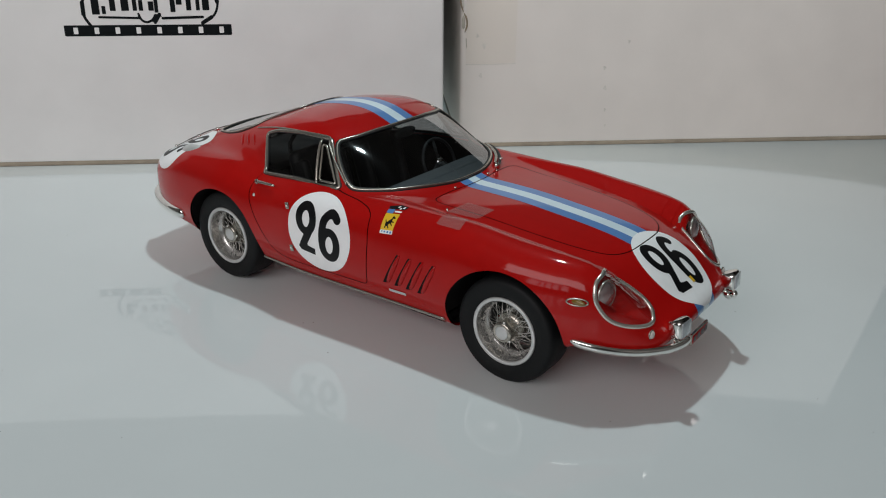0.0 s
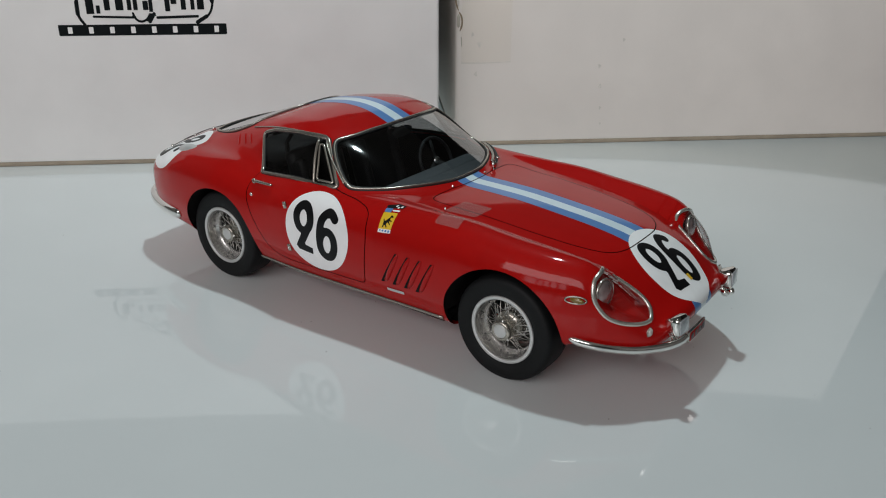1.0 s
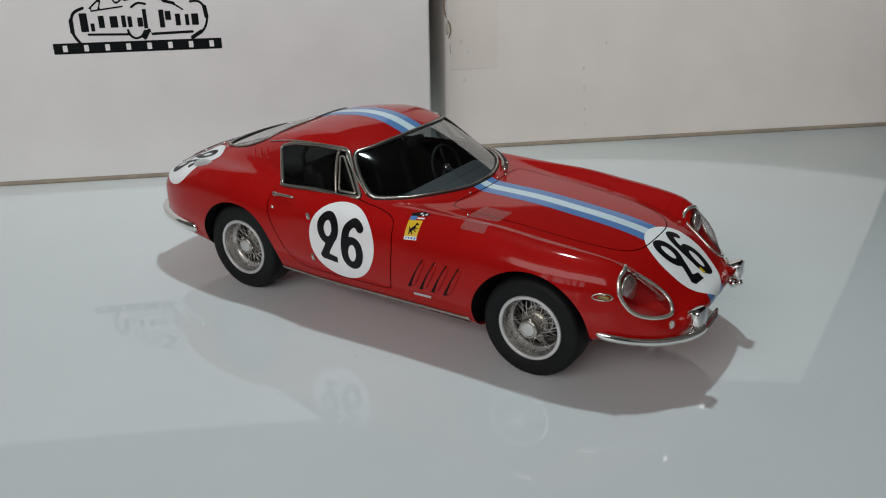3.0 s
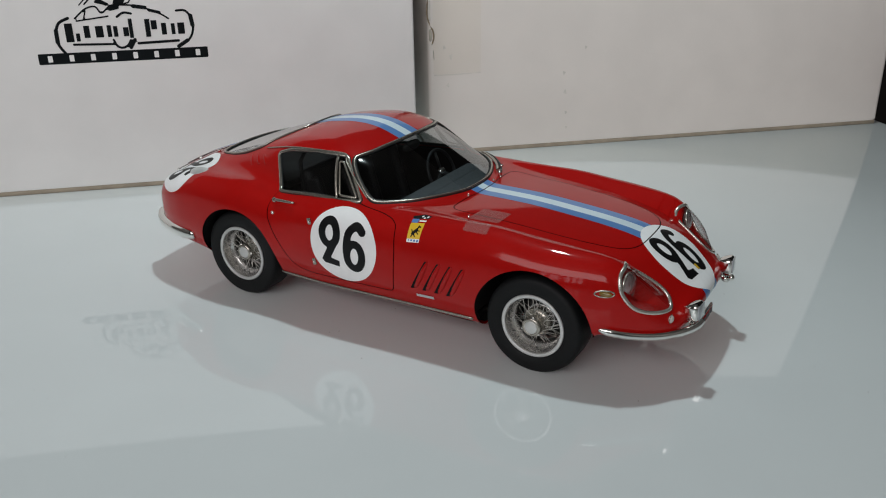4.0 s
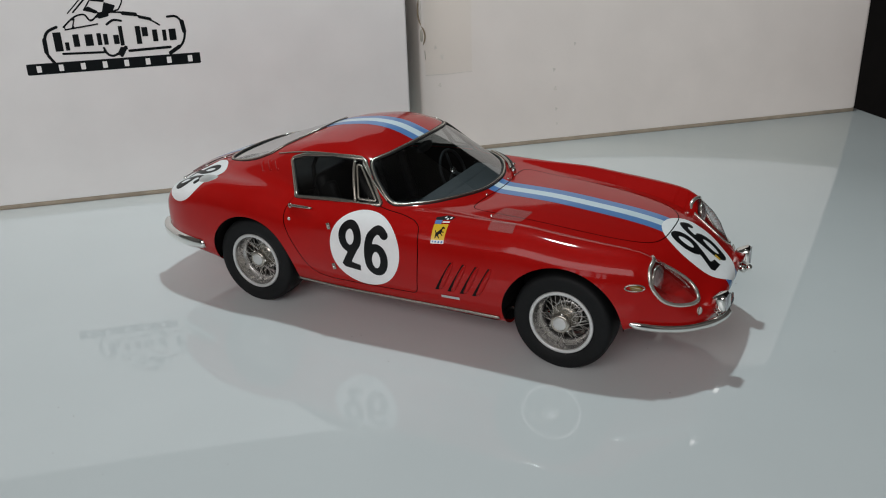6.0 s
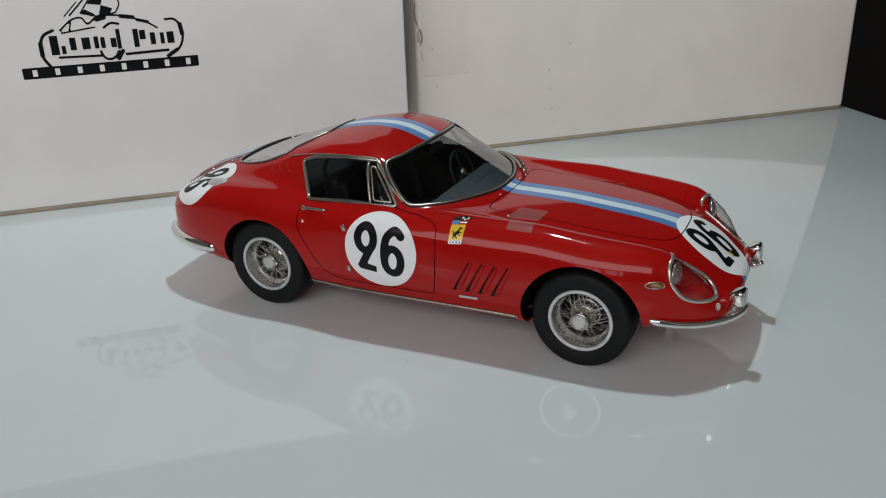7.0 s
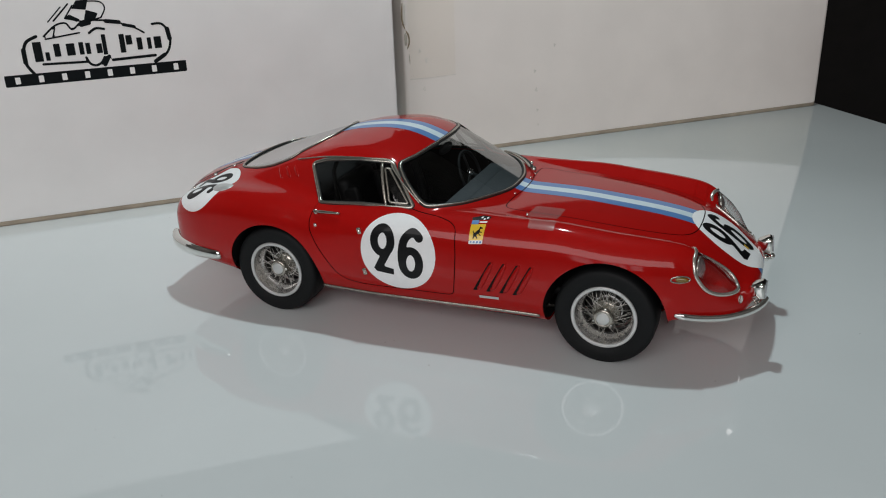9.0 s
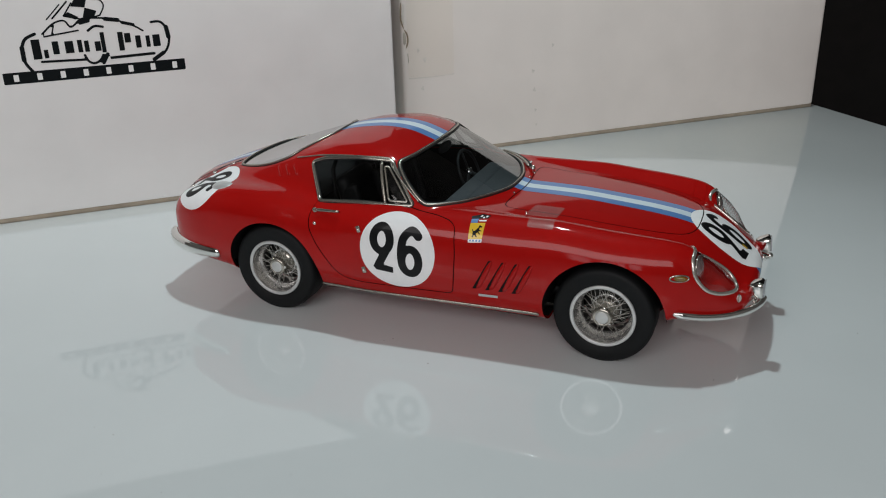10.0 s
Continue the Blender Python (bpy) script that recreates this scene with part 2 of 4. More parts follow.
def decal(name, kind, box, step, lev, mat, parent, lift=0.06, label=""):
    """A thin print on the car: kind 'side' (x, z), 'far' (x, z, left flank) or 'top' (x, y); lev: level function in that plane."""
    a, b = np.arange(box[0], box[1] + step, step), np.arange(box[2], box[3] + step, step)
    g = np.stack(np.meshgrid(a, b, indexing="ij"), -1)
    l = lev(g)
    v, f = cut(np.concatenate([g, np.zeros(g.shape[:2] + (1,))], -1), l)
    if kind == "top":
        p = np.stack([v[:, 0], v[:, 1], top_z(v[:, 0], v[:, 1])], -1)
    else:
        p = np.stack([v[:, 0], side_y(v[:, 0], v[:, 1], -1 if kind == "side" else 1), v[:, 1]], -1)
    ok = ~np.isnan(p).any(1)
    f = f[ok[f].all(1)]
    used, f = np.unique(f, return_inverse=True)
    p, f = p[used], f.reshape(-1, 4)
    if kind != "side":
        f = f[:, ::-1]
    return solid(name, p + lift * normal_at(p), f, mat, parent, label)
# ---- shape of the car, in millimetres: x ahead, y to its left, z up ----
def curve(*pairs):
    """A smooth line through (x, value) pairs that never overshoots."""
    xs, vs = np.array(pairs, float).T
    h, d = np.diff(xs), np.diff(vs) / np.diff(xs)
    m = np.zeros(len(xs))
    for i in range(1, len(xs) - 1):
        if d[i - 1] * d[i] > 0:
            a, b = 2 * h[i] + h[i - 1], h[i] + 2 * h[i - 1]
            m[i] = (a + b) / (a / d[i - 1] + b / d[i])
    m[0], m[-1] = d[0], d[-1]

    def value(x):
        x = np.clip(x, xs[0], xs[-1])
        i = np.clip(np.searchsorted(xs, x) - 1, 0, len(h) - 1)
        t = (x - xs[i]) / h[i]
        return vs[i] * (1 + 2 * t) * (1 - t) ** 2 + m[i] * h[i] * t * (1 - t) ** 2 + vs[i + 1] * t * t * (3 - 2 * t) + m[i + 1] * h[i] * t * t * (t - 1)

    return value


def smax(a, b, k):
    h = np.maximum(k - np.abs(a - b), 0) / k
    return np.maximum(a, b) + h * h * k / 4


def smin(a, b, k):
    return -smax(-a, -b, k)


half_width = curve((-123, 24), (-121, 31), (-117, 38), (-110, 42.2), (-98, 45.5), (-82, 47.6), (-66, 48.6), (-45, 48.2), (-22, 48.9), (5, 48.2), (25, 47.6), (45, 47.2), (67, 47.0), (80, 45.6), (90, 43), (98, 39.6), (106, 34.8), (112, 29.6), (117, 23), (120, 16.5), (121.5, 9.5), (122, 1))
waist = curve((-123, 30), (-100, 30), (-60, 31), (0, 30), (60, 29), (100, 27), (122, 25))
under = curve((-123, 22), (-118, 18.5), (-105, 16.5), (-90, 15), (-80, 12.5), (-40, 12), (40, 12), (80, 12.5), (87, 17), (92, 19.3), (105, 18.5), (114, 18), (122, 20))
spine = curve((-123, 41), (-120, 43.6), (-112, 46.9), (-100, 50.5), (-85, 52.5), (-60, 52), (0, 50.2), (24, 49.0), (45, 48.6), (67, 46.9), (85, 44.7), (95, 42.2), (104, 37.2), (111, 31.8), (116, 28.4), (120, 25.2), (122, 23.4))
crown = curve((-123, 36), (-120, 39.5), (-112, 43.8), (-100, 47.8), (-85, 50.2), (-67, 50.5), (-45, 48.6), (0, 49.6), (24, 49.8), (45, 49.8), (67, 48.0), (80, 47.0), (90, 46.0), (95, 44.2), (98, 41.6), (104, 35.6), (107, 32.4), (110, 29.8), (114, 27.2), (122, 23.4))
crown_y = curve((-123, 30), (-100, 36), (-60, 38), (0, 39), (30, 38), (67, 36.5), (90, 35.2), (98, 34), (105, 31.5), (112, 27), (122, 18))
roof = curve((-123, 40), (-98, 50.5), (-85, 56.6), (-70, 61.9), (-55, 66.5), (-42, 69.6), (-30, 70.8), (-20, 70.5), (-9, 68.7), (0, 66.6), (30, 60))
cabin = curve((-110, 14), (-95, 23), (-80, 29), (-65, 33), (-46, 37.2), (-25, 40.5), (-3, 42.6), (30, 43))

tuck = curve((-123, 0.004), (-70, 0.006), (-44, 0.012), (-24, 0.005), (8, 0.009), (30, 0.011), (60, 0.008), (122, 0.004))
blend = curve((-123, 6), (-60, 5), (-45, 3), (-20, 2), (0, 1.6), (122, 1.6))
bow = curve((0, 0.0008), (25, 0.001), (50, 0.0018), (70, 0.0022), (88, 0.003), (100, 0.0045), (105, 0.005), (122, 0.006))
dip = curve((60, 0.06), (82, 0.055), (94, 0.06), (122, 0.06))


def lower_body(x, y, z):
    a = np.abs(y)
    w = waist(x)
    side = a - (half_width(x) - tuck(x) * np.maximum(z - w, 0) ** 2 - 0.02 * np.maximum(w - z, 0) ** 2)
    yc = crown_y(x)
    c, f = spine(x), crown(x)
    back = c + (f - c) * np.exp(-(((a - yc) / 13) ** 2)) - 0.02 * np.maximum(a - yc, 0) ** 2
    wing = f - np.where(a < yc, dip(x), 0.02) * (a - yc) ** 2
    front = smax(c - bow(x) * y * y, wing, 1.2)
    share = np.clip((x - 8) / 34, 0, 1)
    h = back + (front - back) * share * share * (3 - 2 * share)
    tail = -x - 122.2 - 0.06 * (z - 30)
    nose = x - 118.2 + 0.05 * np.maximum(29.5 - z, 0) ** 2
    return smax(smax(smax(side, z - h, 9.0), under(x) - z, 4.0), smax(tail, nose, 2.0), 4.0)


def green_house(x, y, z):
    a = np.abs(y)
    screen = (z - 49.5 - (24.5 - x - 26.5 * (0.35 * (y / 40) ** 2 + 0.65 * (y / 40) ** 4)) * 0.515) * 0.9
    top = z - roof(x) + 0.0042 * y * y
    side = (a - cabin(x) + 0.42 * (z - 49) + 0.006 * np.maximum(z - 49, 0) ** 2) * 0.9
    return smax(smax(smax(screen, top, 5.0), side, 4.5), 46 - z, 4.0)


def form(x, y, z):
    return smin(lower_body(x, y, z), green_house(x, y, z), blend(x))


def meet(eye, way, far, steps=160):
    """Where rays from eye along way first meet the form: distances."""
    eye, way = np.broadcast_arrays(np.asarray(eye, float), np.asarray(way, float))
    lo = np.zeros(eye.shape[:-1])
    hi = np.full(lo.shape, np.nan)
    last = lo.copy()
    for s in np.linspace(0, far, steps):
        p = eye + way * s
        inside = (form(p[..., 0], p[..., 1], p[..., 2]) < 0) & np.isnan(hi)
        hi = np.where(inside, s, hi)
        lo = np.where(np.isnan(hi) | inside, last, lo)
        last = np.where(np.isnan(hi), s, last)
    hit = hi.copy()
    for _ in range(24):
        mid = (lo + hi) / 2
        p = eye + way * mid[..., None]
        v = form(p[..., 0], p[..., 1], p[..., 2]) < 0
        hi, lo = np.where(v, mid, hi), np.where(v, lo, mid)
    return np.where(np.isnan(hit), np.nan, hi)


def side_y(x, z, sign=-1):
    """The y of the flank at x, z, on the right (-1) or left (1) side."""
    x, z = np.broadcast_arrays(np.asarray(x, float), np.asarray(z, float))
    eye = np.stack([x, np.full(x.shape, 60.0 * sign), z], -1)
    return sign * (60 - meet(eye, np.array([0, -sign, 0.0]), 60))


def top_z(x, y):
    x, y = np.broadcast_arrays(np.asarray(x, float), np.asarray(y, float))
    eye = np.stack([x, y, np.full(x.shape, 80.0)], -1)
    return 80 - meet(eye, np.array([0, 0, -1.0]), 80)


def normal_at(p):
    e = 0.05
    g = np.stack([form(p[..., 0] + e * (k == 0), p[..., 1] + e * (k == 1), p[..., 2] + e * (k == 2)) - form(p[..., 0] - e * (k == 0), p[..., 1] - e * (k == 1), p[..., 2] - e * (k == 2)) for k in range(3)], -1)
    return g / np.maximum(np.linalg.norm(g, axis=-1, keepdims=True), 1e-9)


# ---- the place: table, boxes, room ----
YAW = radians(41.6)
ALONG, OUT = np.array([math.cos(YAW), math.sin(YAW), 0]), np.array([math.sin(YAW), -math.cos(YAW), 0])


def on_box(s, d, z):
    """A place from metres along the boxes' front, out of it, and up."""
    return ALONG * s + OUT * d + np.array([0, 0, z])


def card_box(name, s0, s1, front, deep, high, card, soft, label):
    """A carton: body with soft edges over a recessed strip, browned as its base shadow."""
    thing = new(name)
    thing.matrix_world = Matrix.Translation(on_box((s0 + s1) / 2, front - deep / 2, 0)) @ Matrix.Rotation(YAW, 4, "Z")
    w, h, d = (s1 - s0) * 1000, high * 1000, deep * 1000
    rings, n = [], 32
    for z, inset in ((2.4, 1.2), (2.8, 0.4), (3.6, 0), (h - 1.2, 0), (h - 0.4, 0.4), (h, 1.2)):
        x, y = w / 2 - inset, d / 2 - inset
        plan = round_poly([(-x, -y), (x, -y), (x, y), (-x, y)], soft)
        rings.append(np.column_stack([plan, np.full(n, z)]))
    f = [(i * n + j, i * n + (j + 1) % n, (i + 1) * n + (j + 1) % n, (i + 1) * n + j) for i in range(5) for j in range(n)]
    f += [tuple(range(n))[::-1], tuple(range(5 * n, 6 * n))]
    solid("body", np.vstack(rings), f, card, thing)
    # The warm shadow line along the foot is put into this strip's brown.
    v, f = block((w - 1.6, d - 1.6, 3.0), (0, 0, 1.5), 0.3, 1)
    solid("base_shade_strip", v, f, BASE_SHADE, thing, "recessed strip at the base, coloured brown as its shadow line")
    return tagged(thing, label, "box")


table = new("table")
table.matrix_world = Matrix.Translation(on_box(-0.1975, 0.05, 0)) @ Matrix.Rotation(YAW, 4, "Z")
tagged(table, "glossy white laminate table top with faint reflections", "table")
solid("top_sheet", *block((1100, 900, 3), (0, 0, -1.5), 0.8, 2), TABLE, table)
solid("edge_band", *block((1098, 898, 22), (0, 0, -14), 0.8, 2), CARD, table, "white edge band under the sheet")
for sx in (-1, 1):
    for sy in (-1, 1):
        solid("leg", *block((45, 45, 725), (sx * 490, sy * 390, -387.5), 3, 2), CARD, table)

box_a = card_box("card_box", -0.42, 0.0215, -0.168, 0.16, 0.19, CARD, 1.5, "white card box with a black printed logo, standing on the table")
box_b = card_box("card_box", 0.0330, 0.3465, -0.189, 0.14, 0.17, AGED_CARD, 3.2, "plain white card box with yellowed tape, standing on the table")

# Room: floor, walls and ceiling, far round the table.
def slab(name, size, at, mat):
    v, f = block([c * 1000 for c in size], [0, 0, 0], 0, 1)
    ob = solid(name, v, f, mat, smooth=False)
    ob.location = at
    return tagged(ob, name.replace("_", " ") + " of the room", kind="structure")


slab("floor", (4.4, 4.4, 0.1), (0, 0, -0.80), DARK)
slab("ceiling", (4.4, 4.4, 0.1), (0, 0, 1.95), PLASTER)
slab("wall_north", (4.4, 0.1, 2.65), (0, 2.15, 0.575), DARK)
slab("wall_east", (0.1, 4.2, 2.65), (2.15, 0, 0.575), PLASTER)
slab("wall_west", (0.1, 4.2, 2.65), (-2.15, 0, 0.575), PLASTER)
# South wall: a low barred window, and a broad high opening added for the fill.
WIN, FILL_HOLE = (-0.40, 0.50, 0.25, 0.80), (-0.95, 1.55, 0.86, 1.86)
for z0, z1 in ((-0.75, WIN[2]), (WIN[3], FILL_HOLE[2]), (FILL_HOLE[3], 1.9)):
    slab("wall_south", (4.4, 0.1, z1 - z0), (0, -2.15, (z0 + z1) / 2), PLASTER)
for x0, x1, z0, z1 in (WIN, FILL_HOLE):
    for a, b in ((-2.2, x0), (x1, 2.2)):
        slab("wall_south", (b - a, 0.1, z1 - z0), ((a + b) / 2, -2.15, (z0 + z1) / 2), PLASTER)
window = new("window_1")
tagged(window, "tall daylight window with dark upright bars", kind="structure")
for k in range(6):
    x = WIN[0] + (WIN[1] - WIN[0]) * k / 5
    v, f = block((50, 60, (WIN[3] - WIN[2]) * 1000), (x * 1000, -2130, (WIN[2] + WIN[3]) * 500), 4, 1)
    solid("window_bar", v, f, DARK, window)


# ---- the model car ----
car = new("model_car")
tagged(car, "glossy red model racing coupe with white roundels and blue stripe", "toy car")

# The skin as one grid: round the nose, along the flanks, round the tail.
fan = np.radians(np.linspace(90, 0, 60))
xs = np.linspace(-92, 95, 330)
turn = np.linspace(-np.pi / 2, 1.5 * np.pi, 521)[:-1]
rows = [(-92.0, f) for f in -fan] + [(x, 0.0) for x in xs[1:-1]] + [(95.0, f) for f in fan[::-1]]
base_x, lean = np.array(rows).T
base_z = np.interp(base_x, [-92, 95], [33, 26])
eyes = np.stack([base_x, 0 * base_x, base_z], -1)[:, None]
ways = np.stack([np.broadcast_to(np.sin(lean)[:, None], (len(rows), len(turn))), np.cos(lean)[:, None] * np.cos(turn), np.cos(lean)[:, None] * np.sin(turn)], -1)
lo, hi = np.zeros(ways.shape[:2]), np.full(ways.shape[:2], 75.0)
for _ in range(22):
    mid = (lo + hi) / 2
    p = eyes + ways * mid[..., None]
    inside = form(p[..., 0], p[..., 1], p[..., 2]) < 0
    lo, hi = np.where(inside, mid, lo), np.where(inside, hi, mid)
SKIN = eyes + ways * lo[..., None]
SKIN_N = normal_at(SKIN)
SX, SY, SZ = SKIN[..., 0], SKIN[..., 1], SKIN[..., 2]
SIDE, PLAN, FRONT = SKIN[..., [0, 2]], SKIN[..., [0, 1]], np.stack([np.abs(SY), SZ], -1)


def mirrored(half):
    """A plan outline from its right half, from front to rear."""
    h = np.array(half, float)
    return np.vstack([h, (h * [1, -1])[::-1]])


WINDOW = round_poly([(-52.3, 60.6), (-46, 62.7), (-31, 64.6), (-17.3, 64.3), (-5.2, 50.6), (-27, 49.8), (-45.6, 48.2)], 1.6)
SCREEN = smooth_loop(mirrored([(22.5, -6), (20.5, -14.5), (16.8, -22.5), (11.6, -29.6), (6.4, -34), (1.2, -37.2), (-2.2, -38.0), (-6.5, -36.7), (-10.9, -34.3), (-13.8, -31.6), (-14.4, -29.4), (-13.3, -27.0), (-11.0, -21.5), (-9.2, -12), (-8.6, -4)]), 4)
REAR = smooth_loop(mirrored([(-52, -7), (-55, -14), (-59.5, -20.5), (-64, -25), (-70, -26), (-76, -25.8), (-84, -24.4), (-91, -21.4), (-94.5, -16.5), (-96, -6)]), 6)
LIGHT = smooth_loop([(31.4, 43.4), (34.6, 42.9), (37.2, 41.4), (38.8, 38.4), (39.0, 35.2), (37.9, 31.6), (35.8, 29.7), (32.6, 28.7), (28.8, 28.4), (25.6, 29.1), (23.3, 31.0), (22.8, 33.2), (23.5, 35.6), (24.8, 38.0), (26.5, 40.4), (28.7, 42.4)], 5)
HOOD = smooth_loop(mirrored([(94.2, -5), (93.4, -11.5), (91.0, -16.6), (86.5, -20), (78, -22.6), (66, -24), (52, -24.6), (38, -25), (30, -25.6), (26.4, -25.0), (25.0, -22), (25.3, -14), (26.4, -5)]), 6)
DOOR = round_poly([(-45.6, 52), (-45.9, 48), (-47, 43.7), (-46.5, 39.6), (-44, 34.6), (-39, 27.3), (-35.8, 22.6), (-32.1, 20.4), (-26, 19.6), (12.2, 20.2), (13.3, 28), (13.7, 37), (12.8, 46.0), (10.4, 47.6), (5.4, 48.6), (-1.7, 49.1), (-9, 51)], 2.5)
BOOT = smooth_loop(mirrored([(-98, -6), (-99.5, -16), (-105, -22.5), (-112.5, -24.5), (-118.5, -21), (-120.5, -6)]), 6)
ARCH = [((67.6, 18.6), 21.6), ((-64.8, 18.8), 20.7)]
SLOTS = [np.array([(26.7 + 4.95 * k, 35.7), (20.5 + 4.95 * k, 24.3)]) for k in range(4)]

far = 50.0
l_win = np.where(np.abs(SY) > 20, level(SIDE, WINDOW), far)
l_screen = np.where(SZ > 46, level(PLAN, SCREEN), far)
l_rear = np.where(SZ > 46, level(PLAN, REAR), far)
l_light = np.where(SX > 84, level(FRONT, LIGHT), far)
l_hood = np.where(SZ > 36, level(PLAN, HOOD), far)
l_boot = np.where(SZ > 36, level(PLAN, BOOT), far)
l_door = np.where(np.abs(SY) > 20, level(SIDE, DOOR), far) / np.clip(np.abs(SKIN_N[..., 1]), 0.3, 1)
l_arch = np.minimum(*[np.where(np.abs(SY) > 26, np.hypot(SX - c[0], SZ - c[1]) - r, far) for c, r in ARCH])
GAP = 0.19
open_panels = np.maximum.reduce([GAP - l_hood, GAP - l_door, GAP - l_boot])
open_holes = np.maximum.reduce([-l_win, -l_screen, -l_rear, -l_light, -l_arch])

v, f = cut(SKIN, np.maximum(open_panels, open_holes), True)
solid("body", v, f, RED, car)
for name, lev in (("bonnet", l_hood), ("boot_lid", l_boot)):
    v, f = cut(SKIN, np.maximum(lev + GAP, open_holes), True)
    solid(name, v, f, RED, car)
for sign in (-1, 1):
    one = np.where(SY * sign > 0, -far, far)
    v, f = cut(SKIN, np.maximum.reduce([l_door + GAP, open_holes, one]), True)
    solid("door", v, f, RED, car)
    v, f = cut(SKIN - 0.3 * SKIN_N, np.maximum(l_win, one), True)
    solid("side_window", v, f, TINTED, car, "tinted side window")
    dome = SKIN + np.clip(-l_light * 0.22, 0, 1.2)[..., None] * SKIN_N
    v, f = cut(dome, np.maximum(l_light, one), True)
    solid("headlamp_cover", v, f, COVER, car, "clear teardrop headlamp cover")
    deep = SKIN - np.clip(-l_light * 1.1, 0, 5.0)[..., None] * SKIN_N
    v, f = cut(deep, np.maximum(l_light, one), True)
    solid("headlamp_bowl", v, f, RED, car)
v, f = cut(SKIN - 0.3 * SKIN_N, l_screen, True)
solid("windscreen", v, f, GLASS, car, "clear curved windscreen")
v, f = cut(SKIN - 0.3 * SKIN_N, l_rear, True)
solid("rear_window", v, f, REAR_GLASS, car, "clear sloping rear window")
inner = (SKIN - 1.1 * SKIN_N)[::2, ::2]
v, f = cut(inner, np.maximum(open_holes, np.maximum.reduce([0.6 - l_win, 0.6 - l_screen, 0.6 - l_rear]))[::2, ::2], True)
solid("cabin_lining", v, f[:, ::-1], LINING, car, "dark inner lining")


def on_side(loop, sign, lift=0.0):
    loop = np.array(loop, float)
    p = np.stack([loop[:, 0], side_y(loop[:, 0], loop[:, 1], sign), loop[:, 1]], -1)
    return p + lift * normal_at(p)


def on_top(loop, lift=0.0):
    loop = np.array(loop, float)
    p = np.stack([loop[:, 0], loop[:, 1], top_z(loop[:, 0], loop[:, 1])], -1)
    return p + lift * normal_at(p)


def on_front(loop, sign, lift=0.0):
    loop = np.array(loop, float)
    eye = np.stack([np.full(len(loop), 130.0), loop[:, 0] * sign, loop[:, 1]], -1)
    p = eye + np.array([-1.0, 0, 0]) * meet(eye, np.array([-1.0, 0, 0]), 60)[:, None]
    return p + lift * normal_at(p)


def frame_bar(name, line, ru, rv, mat, label="", closed=True):
    v, f = tube(line, ru, rv, closed, up=normal_at(line), n=8)
    return solid(name, v, f, mat, car, label)


line = on_top(SCREEN)
frame_bar("screen_seal", line, 0.35, 1.0, TRIM, "black rubber seal")
frame_bar("screen_frame", on_top(SCREEN, 0.3), 0.35, 0.45, STEEL, "dull chrome windscreen frame")
frame_bar("rear_seal", on_top(REAR), 0.35, 0.75, TRIM, "black rubber seal")
frame_bar("rear_frame", on_top(REAR, 0.3), 0.35, 0.45, STEEL, "dull chrome rear window frame")
for sign in (-1, 1):
    frame_bar("window_seal", on_side(WINDOW, sign, -0.1), 0.35, 1.0, TRIM)
    frame_bar("window_frame", on_side(WINDOW, sign, 0.15), 0.4, 0.7, STEEL, "dull chrome window frame")
    bar = np.linspace((-21.1, 64.0), (-16.2, 50.6), 12)
    frame_bar("window_bar", on_side(bar, sign, 0.0), 0.45, 0.6, STEEL, "dull chrome divider", False)
    vent = round_poly([(-19.4, 62.6), (-17.6, 62.4), (-7.6, 51.7), (-14.9, 51.8)], 0.8)
    frame_bar("vent_frame", on_side(vent, sign, 0.0), 0.35, 0.45, STEEL, "thin dull chrome frame of the vent window")
    frame_bar("lamp_frame", on_front(LIGHT, sign, 0.1), 0.5, 0.72, NICKEL, "chrome headlamp rim")
    sill = np.linspace((-44.5, 15.0), (44.5, 16.0), 60)
    frame_bar("sill_strip", on_side(sill, sign, 0.3), 0.5, 0.75, STEEL, "dull chrome sill strip", False)


# ---- wheels ----
TYRE_LOOP = smooth_loop([(11.3, -5.9), (12.2, -6.9), (14.2, -7.5), (16.4, -7.5), (17.6, -6.9), (18.2, -5.4), (18.28, -2.4), (18.28, 0), (18.28, 2.6), (17.8, 4.8), (15.4, 6.4), (11.4, 5.6), (10.9, 0)], 4)
RIM_LOOP = smooth_loop([(11.75, -6.2), (11.7, -6.9), (11.2, -7.0), (10.7, -6.9), (10.5, -6.3), (10.3, -5.0), (10.1, -3.6), (9.5, -2.6), (9.0, -2.0), (8.9, -0.8), (9.2, -0.4), (10.4, -1.2), (11.3, -5.0)], 3)
INNER_LOOP = [(9.1, -0.6), (8.9, 0.4), (9.2, 3.6), (10.8, 5.6), (11.2, 5.0), (10.6, 0)]
RING = smooth_loop([(11.85, -6.8), (11.7, -7.25), (11.2, -7.32), (10.7, -7.25), (10.5, -6.9), (10.7, -6.5), (11.7, -6.5)], 3)
HUB = [(0, 0.2), (1.9, 0.2), (2.05, 0.0), (2.35, -0.05), (2.8, 0.15), (2.95, 0.6), (2.85, 1.3), (2.7, 1.7), (3.0, 2.2), (3.1, 4.2), (3.5, 4.6), (4.1, 5.0), (4.3, 6.6), (4.0, 7.2), (2.6, 7.4), (2.6, 12), (0, 12)]
meshes = {}


def shared(name, key, make, mat, parent, m=None, label=""):
    """A part on mesh data that alike parts share."""
    if key not in meshes:
        ob = solid(name, *make(), mat, parent, label)
        meshes[key] = ob.data
    else:
        ob = new(name, meshes[key])
        ob.parent = parent
        if label:
            tagged(ob, label)
    if m is not None:
        ob.matrix_local = m
    return ob


